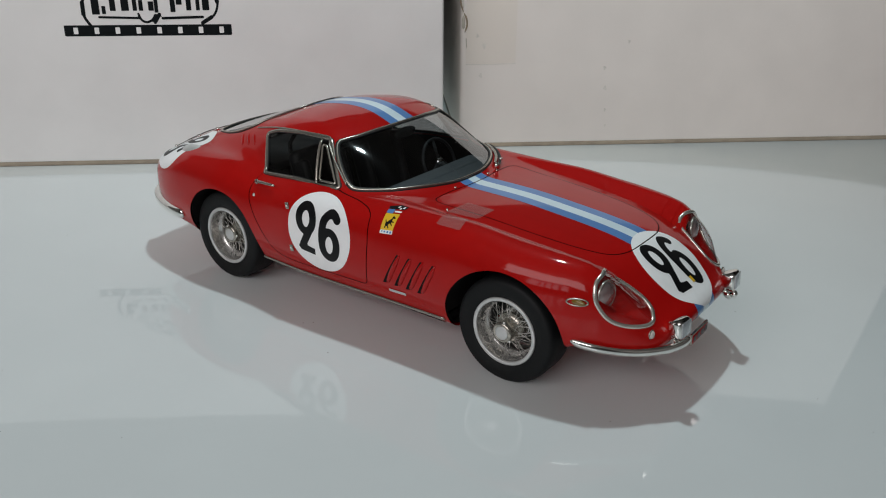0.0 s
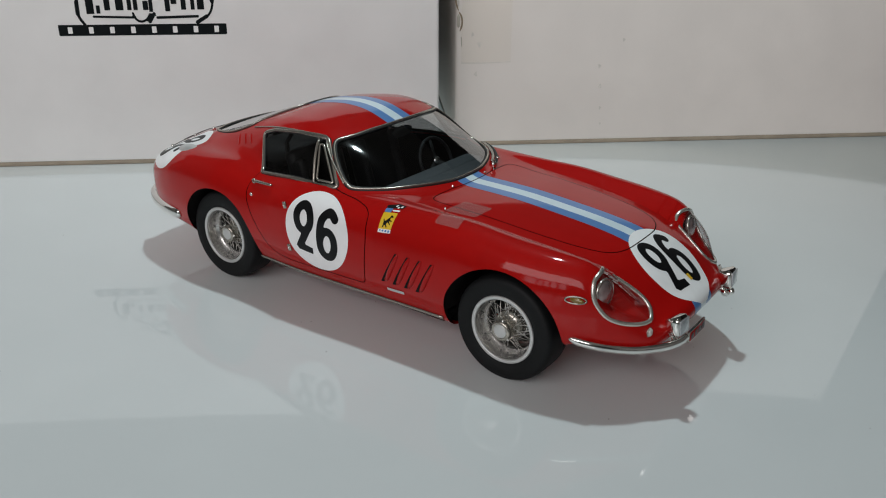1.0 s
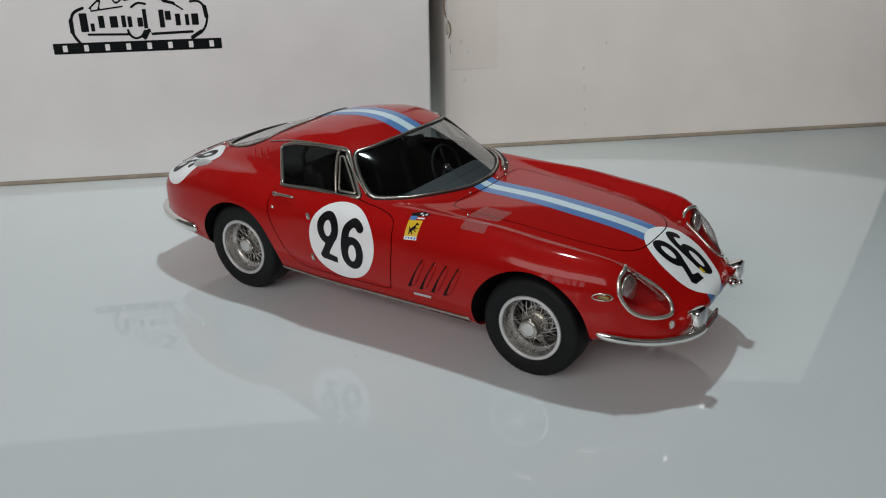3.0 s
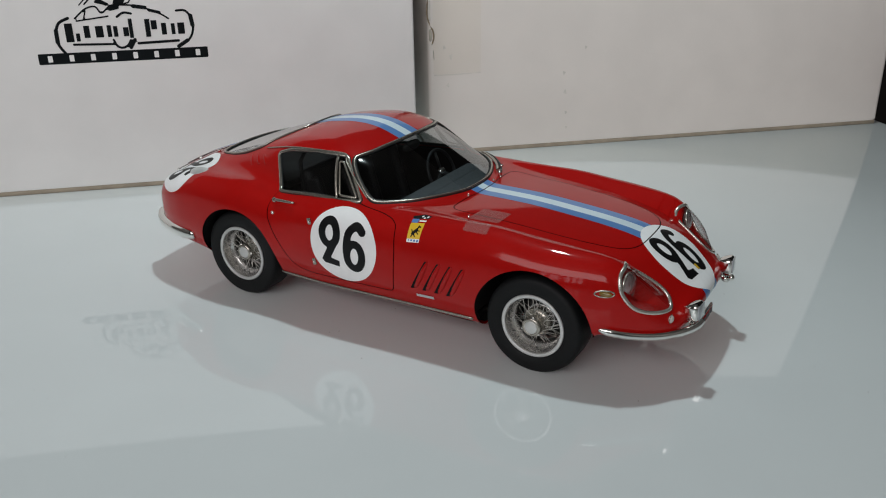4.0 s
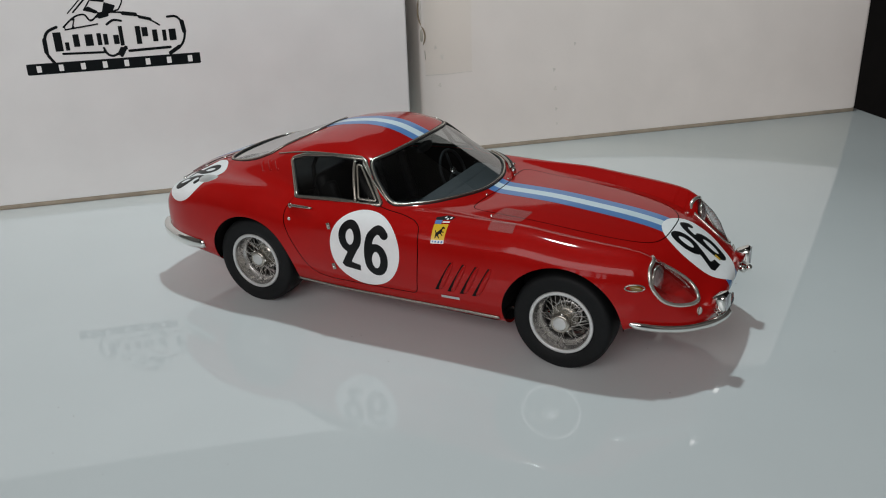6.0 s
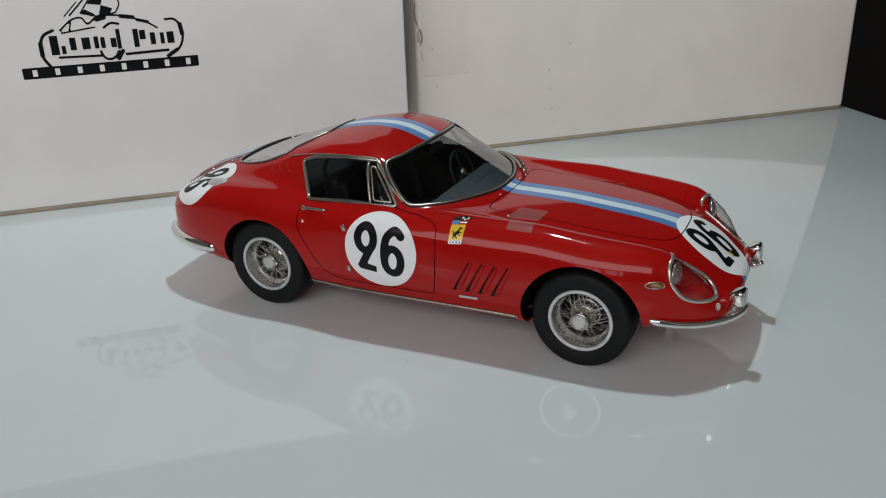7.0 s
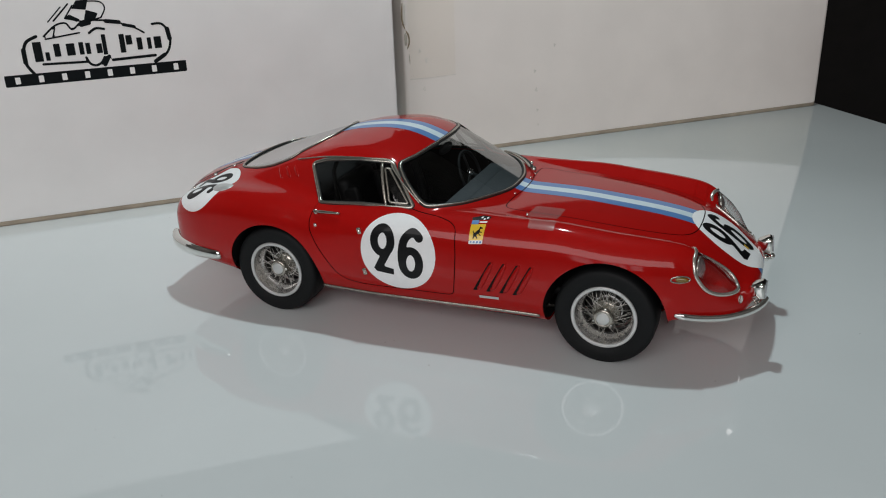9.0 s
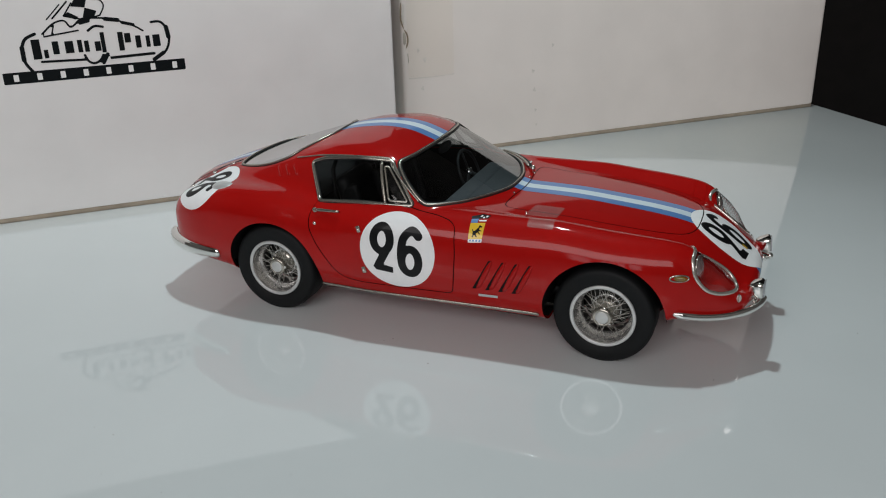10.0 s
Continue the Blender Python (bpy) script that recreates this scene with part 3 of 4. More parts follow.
def spoke_ends(cap):
    """Ends of the wire spokes, from the hub's two flanges to the rim."""
    out = []
    for ring, (r0, y0, r1, y1, n, swing) in enumerate(((3.0, cap + 2.6, 10.15, -3.6, 16, 42), (4.2, cap + 6.2, 8.95, 0.0, 20, 30), (3.1, cap + 4.0, 9.1, -1.4, 20, 22))):
        for k in range(n):
            a = 2 * math.pi * (k + 0.37 * ring) / n
            b = a + radians(swing) * (1 if k % 2 else -1)
            out.append(((r0 * math.cos(a), y0, r0 * math.sin(a)), (r1 * math.cos(b), y1, r1 * math.sin(b))))
    return out


def rod():
    return tube(np.array([(0, 0, 0), (0, 0, 1000.0)]), 110, n=5, up=np.array([1.0, 0, 0]))


def ear():
    """One pointed wing of the knock-off nut."""
    return tube(np.array([(2.2, 0.9, 0), (3.0, 0.75, 0.1), (3.5, 0.6, 0.3), (4.1, 0.5, 0.6)]), 0.4, 0.8, up=np.array([0, 1.0, 0]), taper=[1.3, 1.1, 0.8, 0.25])


def wheel(x, y, side, cap, turn_by):
    flip = Matrix.Rotation(math.pi, 4, "Z") if side > 0 else Matrix()
    m = Matrix.Translation((x * MM, side * y * MM, 18.25 * MM)) @ flip @ Matrix.Rotation(radians(turn_by), 4, "Y")
    rim = shared("wheel", "rim", lambda: lathe(RIM_LOOP, 72, True), BARREL, car, m, "satin aluminium wire-spoked wheel")
    shared("rim_inner", "inner", lambda: lathe(INNER_LOOP, 60, True), DRUM, rim)
    shared("rim_ring", "ring", lambda: lathe(RING, 72, True), ALLOY, rim)
    shared("tyre", "tyre", lambda: lathe(TYRE_LOOP, 72, True), RUBBER, rim, None, "smooth black rubber tyre")
    at = Matrix.Translation((0, cap * MM, 0))
    shared("hub", "hub", lambda: lathe(HUB, 36), STEEL, rim, at @ Matrix.Diagonal((1.2, 1, 1.2, 1)))
    shared("hub_cap", "hub_cap", lambda: lathe([(0, -0.08), (1.75, -0.08), (1.95, 0.02), (2.0, 0.3), (0, 0.3)], 32), ALLOY, rim, at @ Matrix.Diagonal((1.2, 1, 1.2, 1)))
    shared("hub_flange", "hub_flange", lambda: lathe([(2.6, 0.1), (4.6, 0.1), (5.2, -0.2), (5.6, 0.2), (5.6, 1.2), (2.6, 1.2)], 36), BARREL, rim, None, "bright hub flange")
    shared("brake_drum", "drum", lambda: lathe([(0, 2.6), (6.6, 2.6), (7.2, 3.0), (7.4, 3.6), (8.6, 3.8), (8.6, 6), (0, 6)], 40), DRUM, rim, None, "dark brake drum")
    for k in range(3):
        shared("spinner_ear", "ear", ear, CHROME, rim, at @ Matrix.Rotation(2 * math.pi * k / 3 + 0.5, 4, "Y"))
    for a, b in spoke_ends(cap):
        a, b = Vector(a) * MM, Vector(b) * MM
        q = (b - a).to_track_quat("Z", "Y").to_matrix().to_4x4()
        shared("spoke", "spoke", rod, SPOKE, rim, Matrix.Translation(a) @ q @ Matrix.Diagonal((0.001, 0.001, (b - a).length, 1)))
        c = b - (b - a).normalized() * 0.0004
        shared("spoke_nipple", "nipple", lambda: ball((0.2, 0.2, 0.5), (0, 0, 0), 6, 4), DRUM, rim, Matrix.Translation(c) @ q)
    return rim


for side in (-1, 1):
    wheel(67.4, 35.9, side, -8.3, 25 + 9 * side)
    wheel(-66.3, 36.6, side, -5.8, -17 + 7 * side)


# ---- underside, wheel wells, cabin ----
v, f = block((195, 50, 4), (-5, 0, 17), 1.5, 2)
solid("floor_pan", v, f, TRIM, car)
v, f = block((88, 84, 3), (0, 0, 14.5), 1, 2)
solid("cabin_floor", v, f, TRIM, car)
for (cx, cz), r in ARCH:
    for sign in (-1, 1):
        a = np.linspace(0.02, np.pi - 0.02, 30)
        ring = np.stack([cx + (r + 0.15) * np.cos(a), 0 * a, cz + (r + 0.15) * np.sin(a)], -1)
        rows = []
        for y in (25.0, 30.0, 36.0, 42.0):
            rows.append(ring + np.array([0, sign * y, 0]))
        edge = on_side(ring[:, [0, 2]], sign, -0.8)
        edge[:, 1] = np.where(np.isnan(edge[:, 1]), sign * 42, edge[:, 1])
        rows.append(edge)
        n = len(a)
        v = np.vstack(rows)
        f = [(i * n + j, i * n + j + 1, (i + 1) * n + j + 1, (i + 1) * n + j) for i in range(4) for j in range(n - 1)]
        f.append(tuple(range(n)))
        solid("wheel_well", v, f, LINING, car)

v, f = block((9, 68, 5), (3, 0, 44.0), 2, 3, None)
solid("dashboard", v, f, DASH, car, "dark grey dashboard")
v, f = block((22, 64, 2), (11, 0, 45.0), 0.8, 2)
solid("dash_top", v, f, DASH, car)
for sign in (-1, 1):
    solid("chassis_tube", *tube(np.array([(43, 33.0 * sign, 14.6), (54, 32.0 * sign, 15.4)]), 0.7), STEEL, car)
for y in (-17, 17):
    seat = solid("seat", *block((26, 24, 9), (-22, y, 24), 3, 3), LEATHER, car, "black leather bucket seat")
    tilt = Matrix.Rotation(radians(-16), 4, "Y")
    solid("seat_back", *block((7, 24, 30), (-38, y, 40), 3, 3, tilt), LEATHER, seat)
    for k in (-1, 1):
        solid("bolster", *block((8, 4, 26), (-35, y + 10 * k, 39), 1.8, 3, tilt), LEATHER, seat)
v, f = block((30, 60, 3), (-64, 0, 47), 1, 2)
solid("parcel_shelf", v, f, LEATHER, car)
ring = np.array([(0, 9.6 * math.cos(a), 9.6 * math.sin(a)) for a in np.linspace(0, 2 * np.pi, 40, endpoint=False)])
tiltm = np.array(Matrix.Rotation(radians(-22), 3, "Y"))
at = np.array([-4.0, 16.5, 46.5])
v, f = tube(ring @ tiltm.T + at, 0.65, closed=True, up=np.array([1.0, 0, 0.2]))
steer = solid("steering_wheel", v, f, LEATHER, car, "black rimmed steering wheel with metal spokes")
for k in range(3):
    a = math.pi / 2 + 2 * math.pi * k / 3
    line = np.array([(0, 0, 0), (0, 9.4 * math.cos(a), 9.4 * math.sin(a))]) @ tiltm.T + at
    solid("steering_spoke", *tube(line, 0.35, 0.9, up=tiltm @ np.array([1.0, 0, 0])), TRIM, steer)
solid("steering_boss", *ball((1.6, 2.0, 2.0), at), CHROME, steer)
solid("steering_column", *tube(np.array([at, at + np.array([12, 0, -5])]), 0.9), TRIM, steer)
solid("rear_view_mirror", *ball((1.3, 6.0, 2.0), (-8.2, 0, 61.8), power=0.8), TRIM, car, "dark rear-view mirror")
solid("mirror_stem", *tube(np.array([(-8.0, 0, 62), (-8.6, 0, 64.0)]), 0.35), TRIM, car)
solid("roll_hoop", *tube(np.array([(-46, -24, 20), (-47, -24, 56), (-47, -20, 60), (-47, 20, 60), (-47, 24, 56), (-46, 24, 20)]), 0.9), TRIM, car)


# ---- prints ----
def ellipse(c, a, b, t0=0, t1=360, n=40):
    return np.array([(c[0] + a * math.cos(radians(t)), c[1] + b * math.sin(radians(t))) for t in np.linspace(t0, t1, n)])


TWO = [ellipse((-0.365, 0.265), 0.215, 0.31)]
FOOT = np.array([(-0.434, -0.14), (-0.30, -0.02), (-0.07, 0.12), (-0.343, -0.405), (-0.09, -0.455), (-0.096, -0.62), (-0.535, -0.575), (-0.61, -0.485)])
SIX = [ellipse((0.355, -0.245), 0.215, 0.325), smooth_loop([(0.13, -0.2), (0.135, 0.06), (0.2, 0.36), (0.36, 0.53), (0.48, 0.5), (0.56, 0.42)], 6, False)]


def number_level(q, numeral, width=0.102):
    """Level of the 2 (numeral 0) or of the 6 (numeral 1)."""
    d = np.minimum.reduce([stroke_level(q, s) for s in (TWO, SIX)[numeral]]) - width
    return d if numeral else np.minimum(d, level(q, FOOT))


NUMERALS = ((0, "black painted numeral two"), (1, "black painted numeral six"))
R = 15.4
DISC = np.array([-8.9, -48.6, 35.1])


def side_disc(g, kind):
    """How far points of the flank lie beyond the edge of its roundel."""
    y = np.nan_to_num(np.abs(side_y(g[..., 0], g[..., 1], -1 if kind == "side" else 1)))
    return np.sqrt((g[..., 0] - DISC[0]) ** 2 + (y + DISC[1]) ** 2 + (g[..., 1] - DISC[2]) ** 2) - 15.0


for kind, sign in (("side", 1), ("far", -1)):
    roundel = decal("number_roundel", kind, (-26, 8, 19, 51), 0.5, lambda g: side_disc(g, kind), WHITE, car, 0.07, "white number roundel")
    for n, label in NUMERALS:
        decal("numeral", kind, (-24, 6, 21, 50), 0.3, lambda g: number_level(np.stack([(g[..., 0] - DISC[0] + 0.3) / 15.6 * sign, (g[..., 1] - DISC[2] - 0.3) / 14.8], -1), n) * R, BLACK, roundel, 0.13, label)
NX, NA, NB, NY = 103.7, 13.5, 14.5, 0.8


def nose_disc(g):
    return np.hypot((g[..., 0] - NX) / NA, (g[..., 1] - NY) / NB) * R - R


roundel = decal("number_roundel", "top", (90, 119, -17, 17), 0.16, lambda g: np.maximum(nose_disc(g), 0.2 - level(g, HOOD)), WHITE, car, 0.07, "white number roundel")
decal("roundel_edge", "top", (90, 97, -17, 17), 0.16, lambda g: np.maximum(nose_disc(g), 0.2 + level(g, HOOD)), WHITE, car, 0.07, "part of the roundel on the bonnet")
for n, label in NUMERALS:
    decal("numeral", "top", (91, 119.5, -15, 15), 0.3, lambda g: number_level(np.stack([(g[..., 1] - NY) / NB, (NX - g[..., 0]) / NA], -1), n) * R, BLACK, roundel, 0.13, label)
decal("nose_badge", "top", (108, 113, 1.0, 4.6), 0.3, lambda g: np.maximum(np.abs(g[..., 0] - 110.3) - 1.0, np.abs(g[..., 1] - 2.6) - 0.75), YELLOW, roundel, 0.18, "tiny yellow badge")

# Rear roundel on the right haunch, and its number.
mid = np.array([-102.2, -32.4, float(top_z(-102.2, -32.4))])
nrm = normal_at(mid[None])[0]
ax_v = np.array([1.0, 0, 0]) - nrm[0] * nrm
ax_v /= np.linalg.norm(ax_v)
ax_u = np.cross(ax_v, nrm)
rel = SKIN - mid
local = np.stack([rel @ ax_u, rel @ ax_v], -1)
near = np.abs(rel @ nrm) < 14
v, f = cut(SKIN + 0.07 * SKIN_N, np.where(near, np.maximum(np.linalg.norm(rel, axis=-1) - 14.0, 0.2 - l_boot), far), True)
roundel = solid("number_roundel", v, f, WHITE, car, "white number roundel")
for n, label in NUMERALS:
    v, f = cut(SKIN + 0.13 * SKIN_N, np.where(near & (np.linalg.norm(rel, axis=-1) < 16), np.maximum(number_level(local / 13.0, n) * 13.0, 0.3 - l_boot), far), True)
    solid("numeral", v, f, BLACK, roundel, label)

# Stripe: bonnet, nose, roof and tail.
for x0, x1, panel in ((22.8, 30, "cowl"), (24, 93, "bonnet"), (-52.2, -8.4, "roof"), (-120, -97, "tail")):
    for name, y0, y1, mat in (("stripe_edge", -6.8, -2.3, BLUE), ("stripe_middle", -2.3, 2.3, PALE), ("stripe_edge", 2.3, 6.8, BLUE)):
        def lev(g):
            l = np.maximum.reduce([y0 - g[..., 1], g[..., 1] - y1, x0 - g[..., 0], g[..., 0] - x1])
            if panel == "cowl":
                return np.maximum.reduce([l, 0.2 - level(g, HOOD), 0.9 - level(g, SCREEN)])
            if panel == "bonnet":
                return np.maximum.reduce([l, 0.2 + level(g, HOOD), -nose_disc(g)])
            return np.maximum(l, 0.6 - level(g, REAR if panel == "tail" else SCREEN))
        decal(name, "top", (x0 - 0.4, x1 + 0.4, y0 - 0.4, y1 + 0.4), 0.4, lev, mat, car, 0.05)

for y0, y1, mat in ((-6.8, -2.3, BLUE), (-2.3, 2.3, PALE), (2.3, 6.8, BLUE)):
    v, f = cut(SKIN + 0.05 * SKIN_N, np.where(SX > 112, np.maximum.reduce([y0 - SY, SY - y1, 21.5 - SZ, SZ - 28.4]), far), True)
    solid("stripe_edge" if mat == BLUE else "stripe_middle", v, f, mat, car)


def quad(pts):
    return lambda g: level(g, np.array(pts, float))


SHIELD = np.array([-0.7, -0.8])


def badge(pts):
    return quad(np.array(pts) + SHIELD)


# Shield on the wing: flag strip, yellow field with a dark figure, lettered foot as plain bars.
shield = decal("wing_shield", "side", (17, 26, 41, 51.5), 0.3, badge([(18.9, 48.2), (24.3, 48.6), (24.2, 43.9), (19.1, 43.4)]), YELLOW, car, 0.07, "yellow shield badge")
figure = (([(20.9, 45.3), (22.2, 46.5)], 0.5), ([(22.2, 46.5), (22.6, 47.6)], 0.26), ([(22.6, 47.6), (23.3, 47.4)], 0.2), ([(20.9, 45.3), (20.6, 44.3)], 0.22), ([(21.3, 45.3), (22.0, 44.4)], 0.2), ([(22.2, 46.3), (23.4, 46.3)], 0.15), ([(22.1, 46.0), (23.1, 45.3)], 0.16), ([(20.8, 45.5), (20.2, 46.4)], 0.17))
decal("shield_figure", "side", (18, 24, 42, 48), 0.15, lambda g: np.minimum.reduce([stroke_level(g - SHIELD, np.array(l)) - w for l, w in figure]), BLACK, shield, 0.13)
decal("shield_ribbon", "side", (17, 26, 47.5, 50), 0.3, badge([(18.8, 49.2), (21.4, 49.4), (21.4, 48.4), (18.9, 48.2)]), BLUE, shield, 0.08)
for k in range(3):
    decal("ribbon_stripe", "side", (21, 25, 48, 50), 0.2, badge([(21.4, 48.75 + 0.33 * k), (24.4, 48.95 + 0.33 * k), (24.4, 48.62 + 0.33 * k), (21.4, 48.42 + 0.33 * k)]), (RED, WHITE, RED)[k], shield, 0.1)
decal("shield_flag", "side", (17, 26.5, 48.5, 51), 0.3, badge([(18.4, 49.8), (22, 50.3), (25.4, 50.2), (24.6, 49.6), (18.8, 49.2)]), BLACK, shield, 0.08, "black and white flag strip")
for k in range(3):
    decal("flag_check", "side", (20, 26, 48.5, 51), 0.2, badge([(21.8 + k, 50.1 - 0.25 * (k % 2)), (22.5 + k, 50.1 - 0.25 * (k % 2)), (22.3 + k, 49.8 - 0.25 * (k % 2)), (21.6 + k, 49.8 - 0.25 * (k % 2))]), WHITE, shield, 0.13)
foot = decal("shield_foot", "side", (17, 26, 41.5, 44.5), 0.3, badge([(19.1, 43.4), (24.2, 43.9), (24.2, 42.7), (19.1, 42.2)]), WHITE, shield, 0.08)
for k in range(4):
    decal("foot_bar", "side", (19, 25, 42, 44), 0.2, badge([(19.5 + 1.2 * k, 43.2 + 0.1 * k), (20.2 + 1.2 * k, 43.3 + 0.1 * k), (20.2 + 1.2 * k, 42.6 + 0.1 * k), (19.5 + 1.2 * k, 42.5 + 0.1 * k)]), BLUE, shield, 0.13)
decal("maker_plate", "side", (22, 30.2, 20.5, 22.6), 0.3, quad([(22.4, 22.0), (29.8, 22.2), (29.8, 21.1), (22.4, 20.9)]), ALLOY, car, 0.25, "small pale metal script plate")

# Louvres behind the front wheels: slot shade as flat dark print, raised lip ahead.
for kind, sign in (("side", -1), ("far", 1)):
    for (x0, z0), (x1, z1) in SLOTS:
        decal("louvre_shade", kind, (x1 - 2, x0 + 2, z1 - 2, z0 + 2), 0.3, quad([(x0 - 0.2, z0), (x0 + 0.6, z0 + 0.1), (x1 + 1.2, z1 + 0.5), (x1 + 1.6, z1 - 0.1), (x1 - 0.4, z1 - 0.4), (x1, z1 + 0.2)]), LINING, car, 0.05)
        lip = on_side(np.linspace((x0 + 1.1, z0 + 0.2), (x1 + 2.0, z1 + 0.2), 12), sign, -0.05)
        solid("louvre_lip", *tube(lip, 0.75, 1.0, up=normal_at(lip), taper=[0.2, 0.6, 0.8, 0.9, 1, 1, 1, 1, 0.95, 0.9, 0.7, 0.3]), RED, car)

# Clear tape over the bonnet's edge.
for pts in ([(34.8, -30.2), (36.1, -19.8), (47.0, -19.1), (46.1, -28.1)], [(38.5, -36.6), (47.7, -35.6), (48.3, -41.0), (38.8, -41.0)]):
    pts = np.array(pts)
    decal("tape_strip", "top", (*(pts[:, 0].min() - 1, pts[:, 0].max() + 1), *(pts[:, 1].min() - 1, pts[:, 1].max() + 1)), 1.0, quad(pts), TAPE, car, 0.35, "strip of clear sticky tape")


# ---- fittings ----
def near_side(x, z, sign, lift):
    return on_side([(x, z)], sign, lift)[0]


for sign in (-1, 1):
    p = near_side(-44.6, 45.7, sign, 0.8)
    q = near_side(-33.4, 46.0, sign, 1.5)
    handle = solid("door_handle", *tube(np.linspace(p, q, 8), 0.55, 0.7, taper=[0.9, 1.1, 1.1, 1.0, 1.0, 0.9, 0.85, 0.6]), STEEL, car, "dull chrome door handle")
    solid("handle_rose", *ball((1.1, 0.7, 1.1), near_side(-44.9, 45.7, sign, 0.3)), STEEL, handle)
    solid("door_lock", *ball((0.75, 0.5, 0.75), near_side(-44.0, 41.6, sign, 0.1)), CHROME, car, "round chrome lock")
    for x, z in ((-24.5, 42.0), (-22.9, 26.0)):
        at = near_side(x, z, sign, 0.25)
        clip = solid("roundel_clip", *block((1.6, 0.6, 2.6), at, 0.25, 2, Matrix.Rotation(radians(-14), 4, "Y")), STEEL, car, "small chrome clip")
        solid("clip_pin", *ball((0.5, 0.5, 0.5), at + np.array([0.1, 0.4 * sign, 0])), CHROME, clip)
    # Bumpers.
    path = smooth_loop([(91.0, 41.6, 23.0), (95, 40.4, 22.2), (101, 37.4, 21.2), (108, 32.6, 20.6), (114, 26.9, 20.9), (117.6, 22.0, 21.9), (118.8, 19.4, 23.2)], 6, False) * np.array([1, sign, 1])
    out = normal_at(path) * np.array([1, 1, 0.2])
    solid("front_bumper", *tube(path + out * 0.9, 1.5, 1.1, up=np.array([0, 0, 1.0]), n=12, taper=np.interp(np.linspace(0, 1, len(path)), [0, 0.12, 0.8, 1], [0.35, 0.95, 1.0, 0.8])), CHROME, car, "chrome quarter bumper")
    path = smooth_loop([(-91, 45.6, 22.4), (-97, 44.9, 22.1), (-106, 42.8, 21.9), (-114, 39.8, 22.1), (-119.2, 36.8, 22.6), (-121.8, 33.4, 23.2)], 6, False) * np.array([1, sign, 1])
    solid("rear_bumper", *tube(path, 3.8, 2.4, up=np.array([0, 0, 1.0]), n=14, taper=np.interp(np.linspace(0, 1, len(path)), [0, 0.06, 0.5, 0.94, 1], [0.3, 0.55, 0.8, 1.0, 0.7])), CHROME, car, "chrome quarter bumper")
    # Fog lamps on stalks.
    at = np.array([116.4, 21.4 * sign, 27.2])
    swing = Matrix.Rotation(radians(4 * sign), 3, "Z") @ Matrix.Rotation(radians(-4), 3, "Y")
    lampv, lampf = block((5.8, 6.8, 6.2), (0, 0, 0), 1.4, 3)
    small = [0.55 + 0.45 * min(max((c[0] + 3.0) / 4.4, 0), 1) ** 0.7 for c in lampv]
    lampv = [at + np.array(swing @ Vector((c[0], c[1] * k, c[2] * k - (1 - k) * 1.0))) for c, k in zip(lampv, small)]
    fog = solid("fog_lamp", lampv, lampf, CHROME, car, "wedge-shaped chrome fog lamp")
    lensv, lensf = block((0.5, 5.6, 4.8), (2.9, 0, 0), 0.2, 2)
    solid("lens", [at + np.array(swing @ Vector(c)) for c in lensv], lensf, LENS, fog, "pale clear lens")
    solid("stalk", *tube(smooth_loop([at + np.array([-0.8, 0, -2.6]), at + np.array([-1.2, 0.2 * sign, -4.4]), at + np.array([0.2, -0.2 * sign, -5.8]), at + np.array([1.2, -0.8 * sign, -5.6])], 5, False), 1.2, taper=np.interp(np.linspace(0, 1, 16), [0, 0.5, 1], [1.3, 0.85, 1.2])), CHROME, fog)
    # Side marker and flasher.
    mk = on_side(ellipse((92.3, 36.0), 3.0, 1.1, 0, 360, 33)[:-1], sign, 0.1)
    solid("marker_rim", *tube(mk, 0.25, 0.3, True, up=normal_at(mk)), STEEL, car)
    solid("side_marker", *ball((2.8, 0.8, 0.95), near_side(92.3, 36.0, sign, -0.1)), AMBER, car, "amber side marker lamp")
    at = on_front([(28.8, 25.7)], sign, 0.2)[0]
    flasher = solid("flasher", *ball((0.9, 1.35, 1.35), at), PEARL, car, "small clear flasher lamp")
    ringf = at + np.array([(-0.1, 1.45 * math.cos(k * math.pi / 12), 1.45 * math.sin(k * math.pi / 12)) for k in range(24)])
    solid("flasher_rim", *tube(ringf, 0.22, closed=True, up=np.array([1.0, 0, 0]), n=6), STEEL, flasher)
    # Headlamp inside its bowl.
    face = Matrix.Translation((97.6, 33.4 * sign, 37.0)) @ Matrix.Rotation(radians(-90 + 8 * sign), 4, "Z") @ Matrix.Rotation(radians(6), 4, "X")
    v, f = lathe([(0, 1.7), (1.6, 1.55), (3.0, 1.1), (4.0, 0.3), (4.2, -0.3), (4.0, -1.0), (0, -1.2)], 32)
    headlamp = solid("headlamp", [face @ Vector(c) for c in v], f, SILVERED, car, "silvered round headlamp behind the cover")
    v, f = lathe([(4.0, 0.5), (4.4, 0.5), (4.6, 0.1), (4.4, -0.6), (4.0, -0.6)], 32, True)
    solid("headlamp_ring", [face @ Vector(c) for c in v], f, NICKEL, headlamp)
    # Roof gutter.
    g = smooth_loop([(-61, 60.5), (-47, 63.3), (-33, 64.7), (-19.6, 64.9), (-16.5, 62.4), (-10, 57.0), (-3.6, 51.9)], 7, False)
    solid("roof_gutter", *tube(on_side(g, sign, 0.15), 0.3, 0.4), STEEL, car, "thin dull chrome gutter")
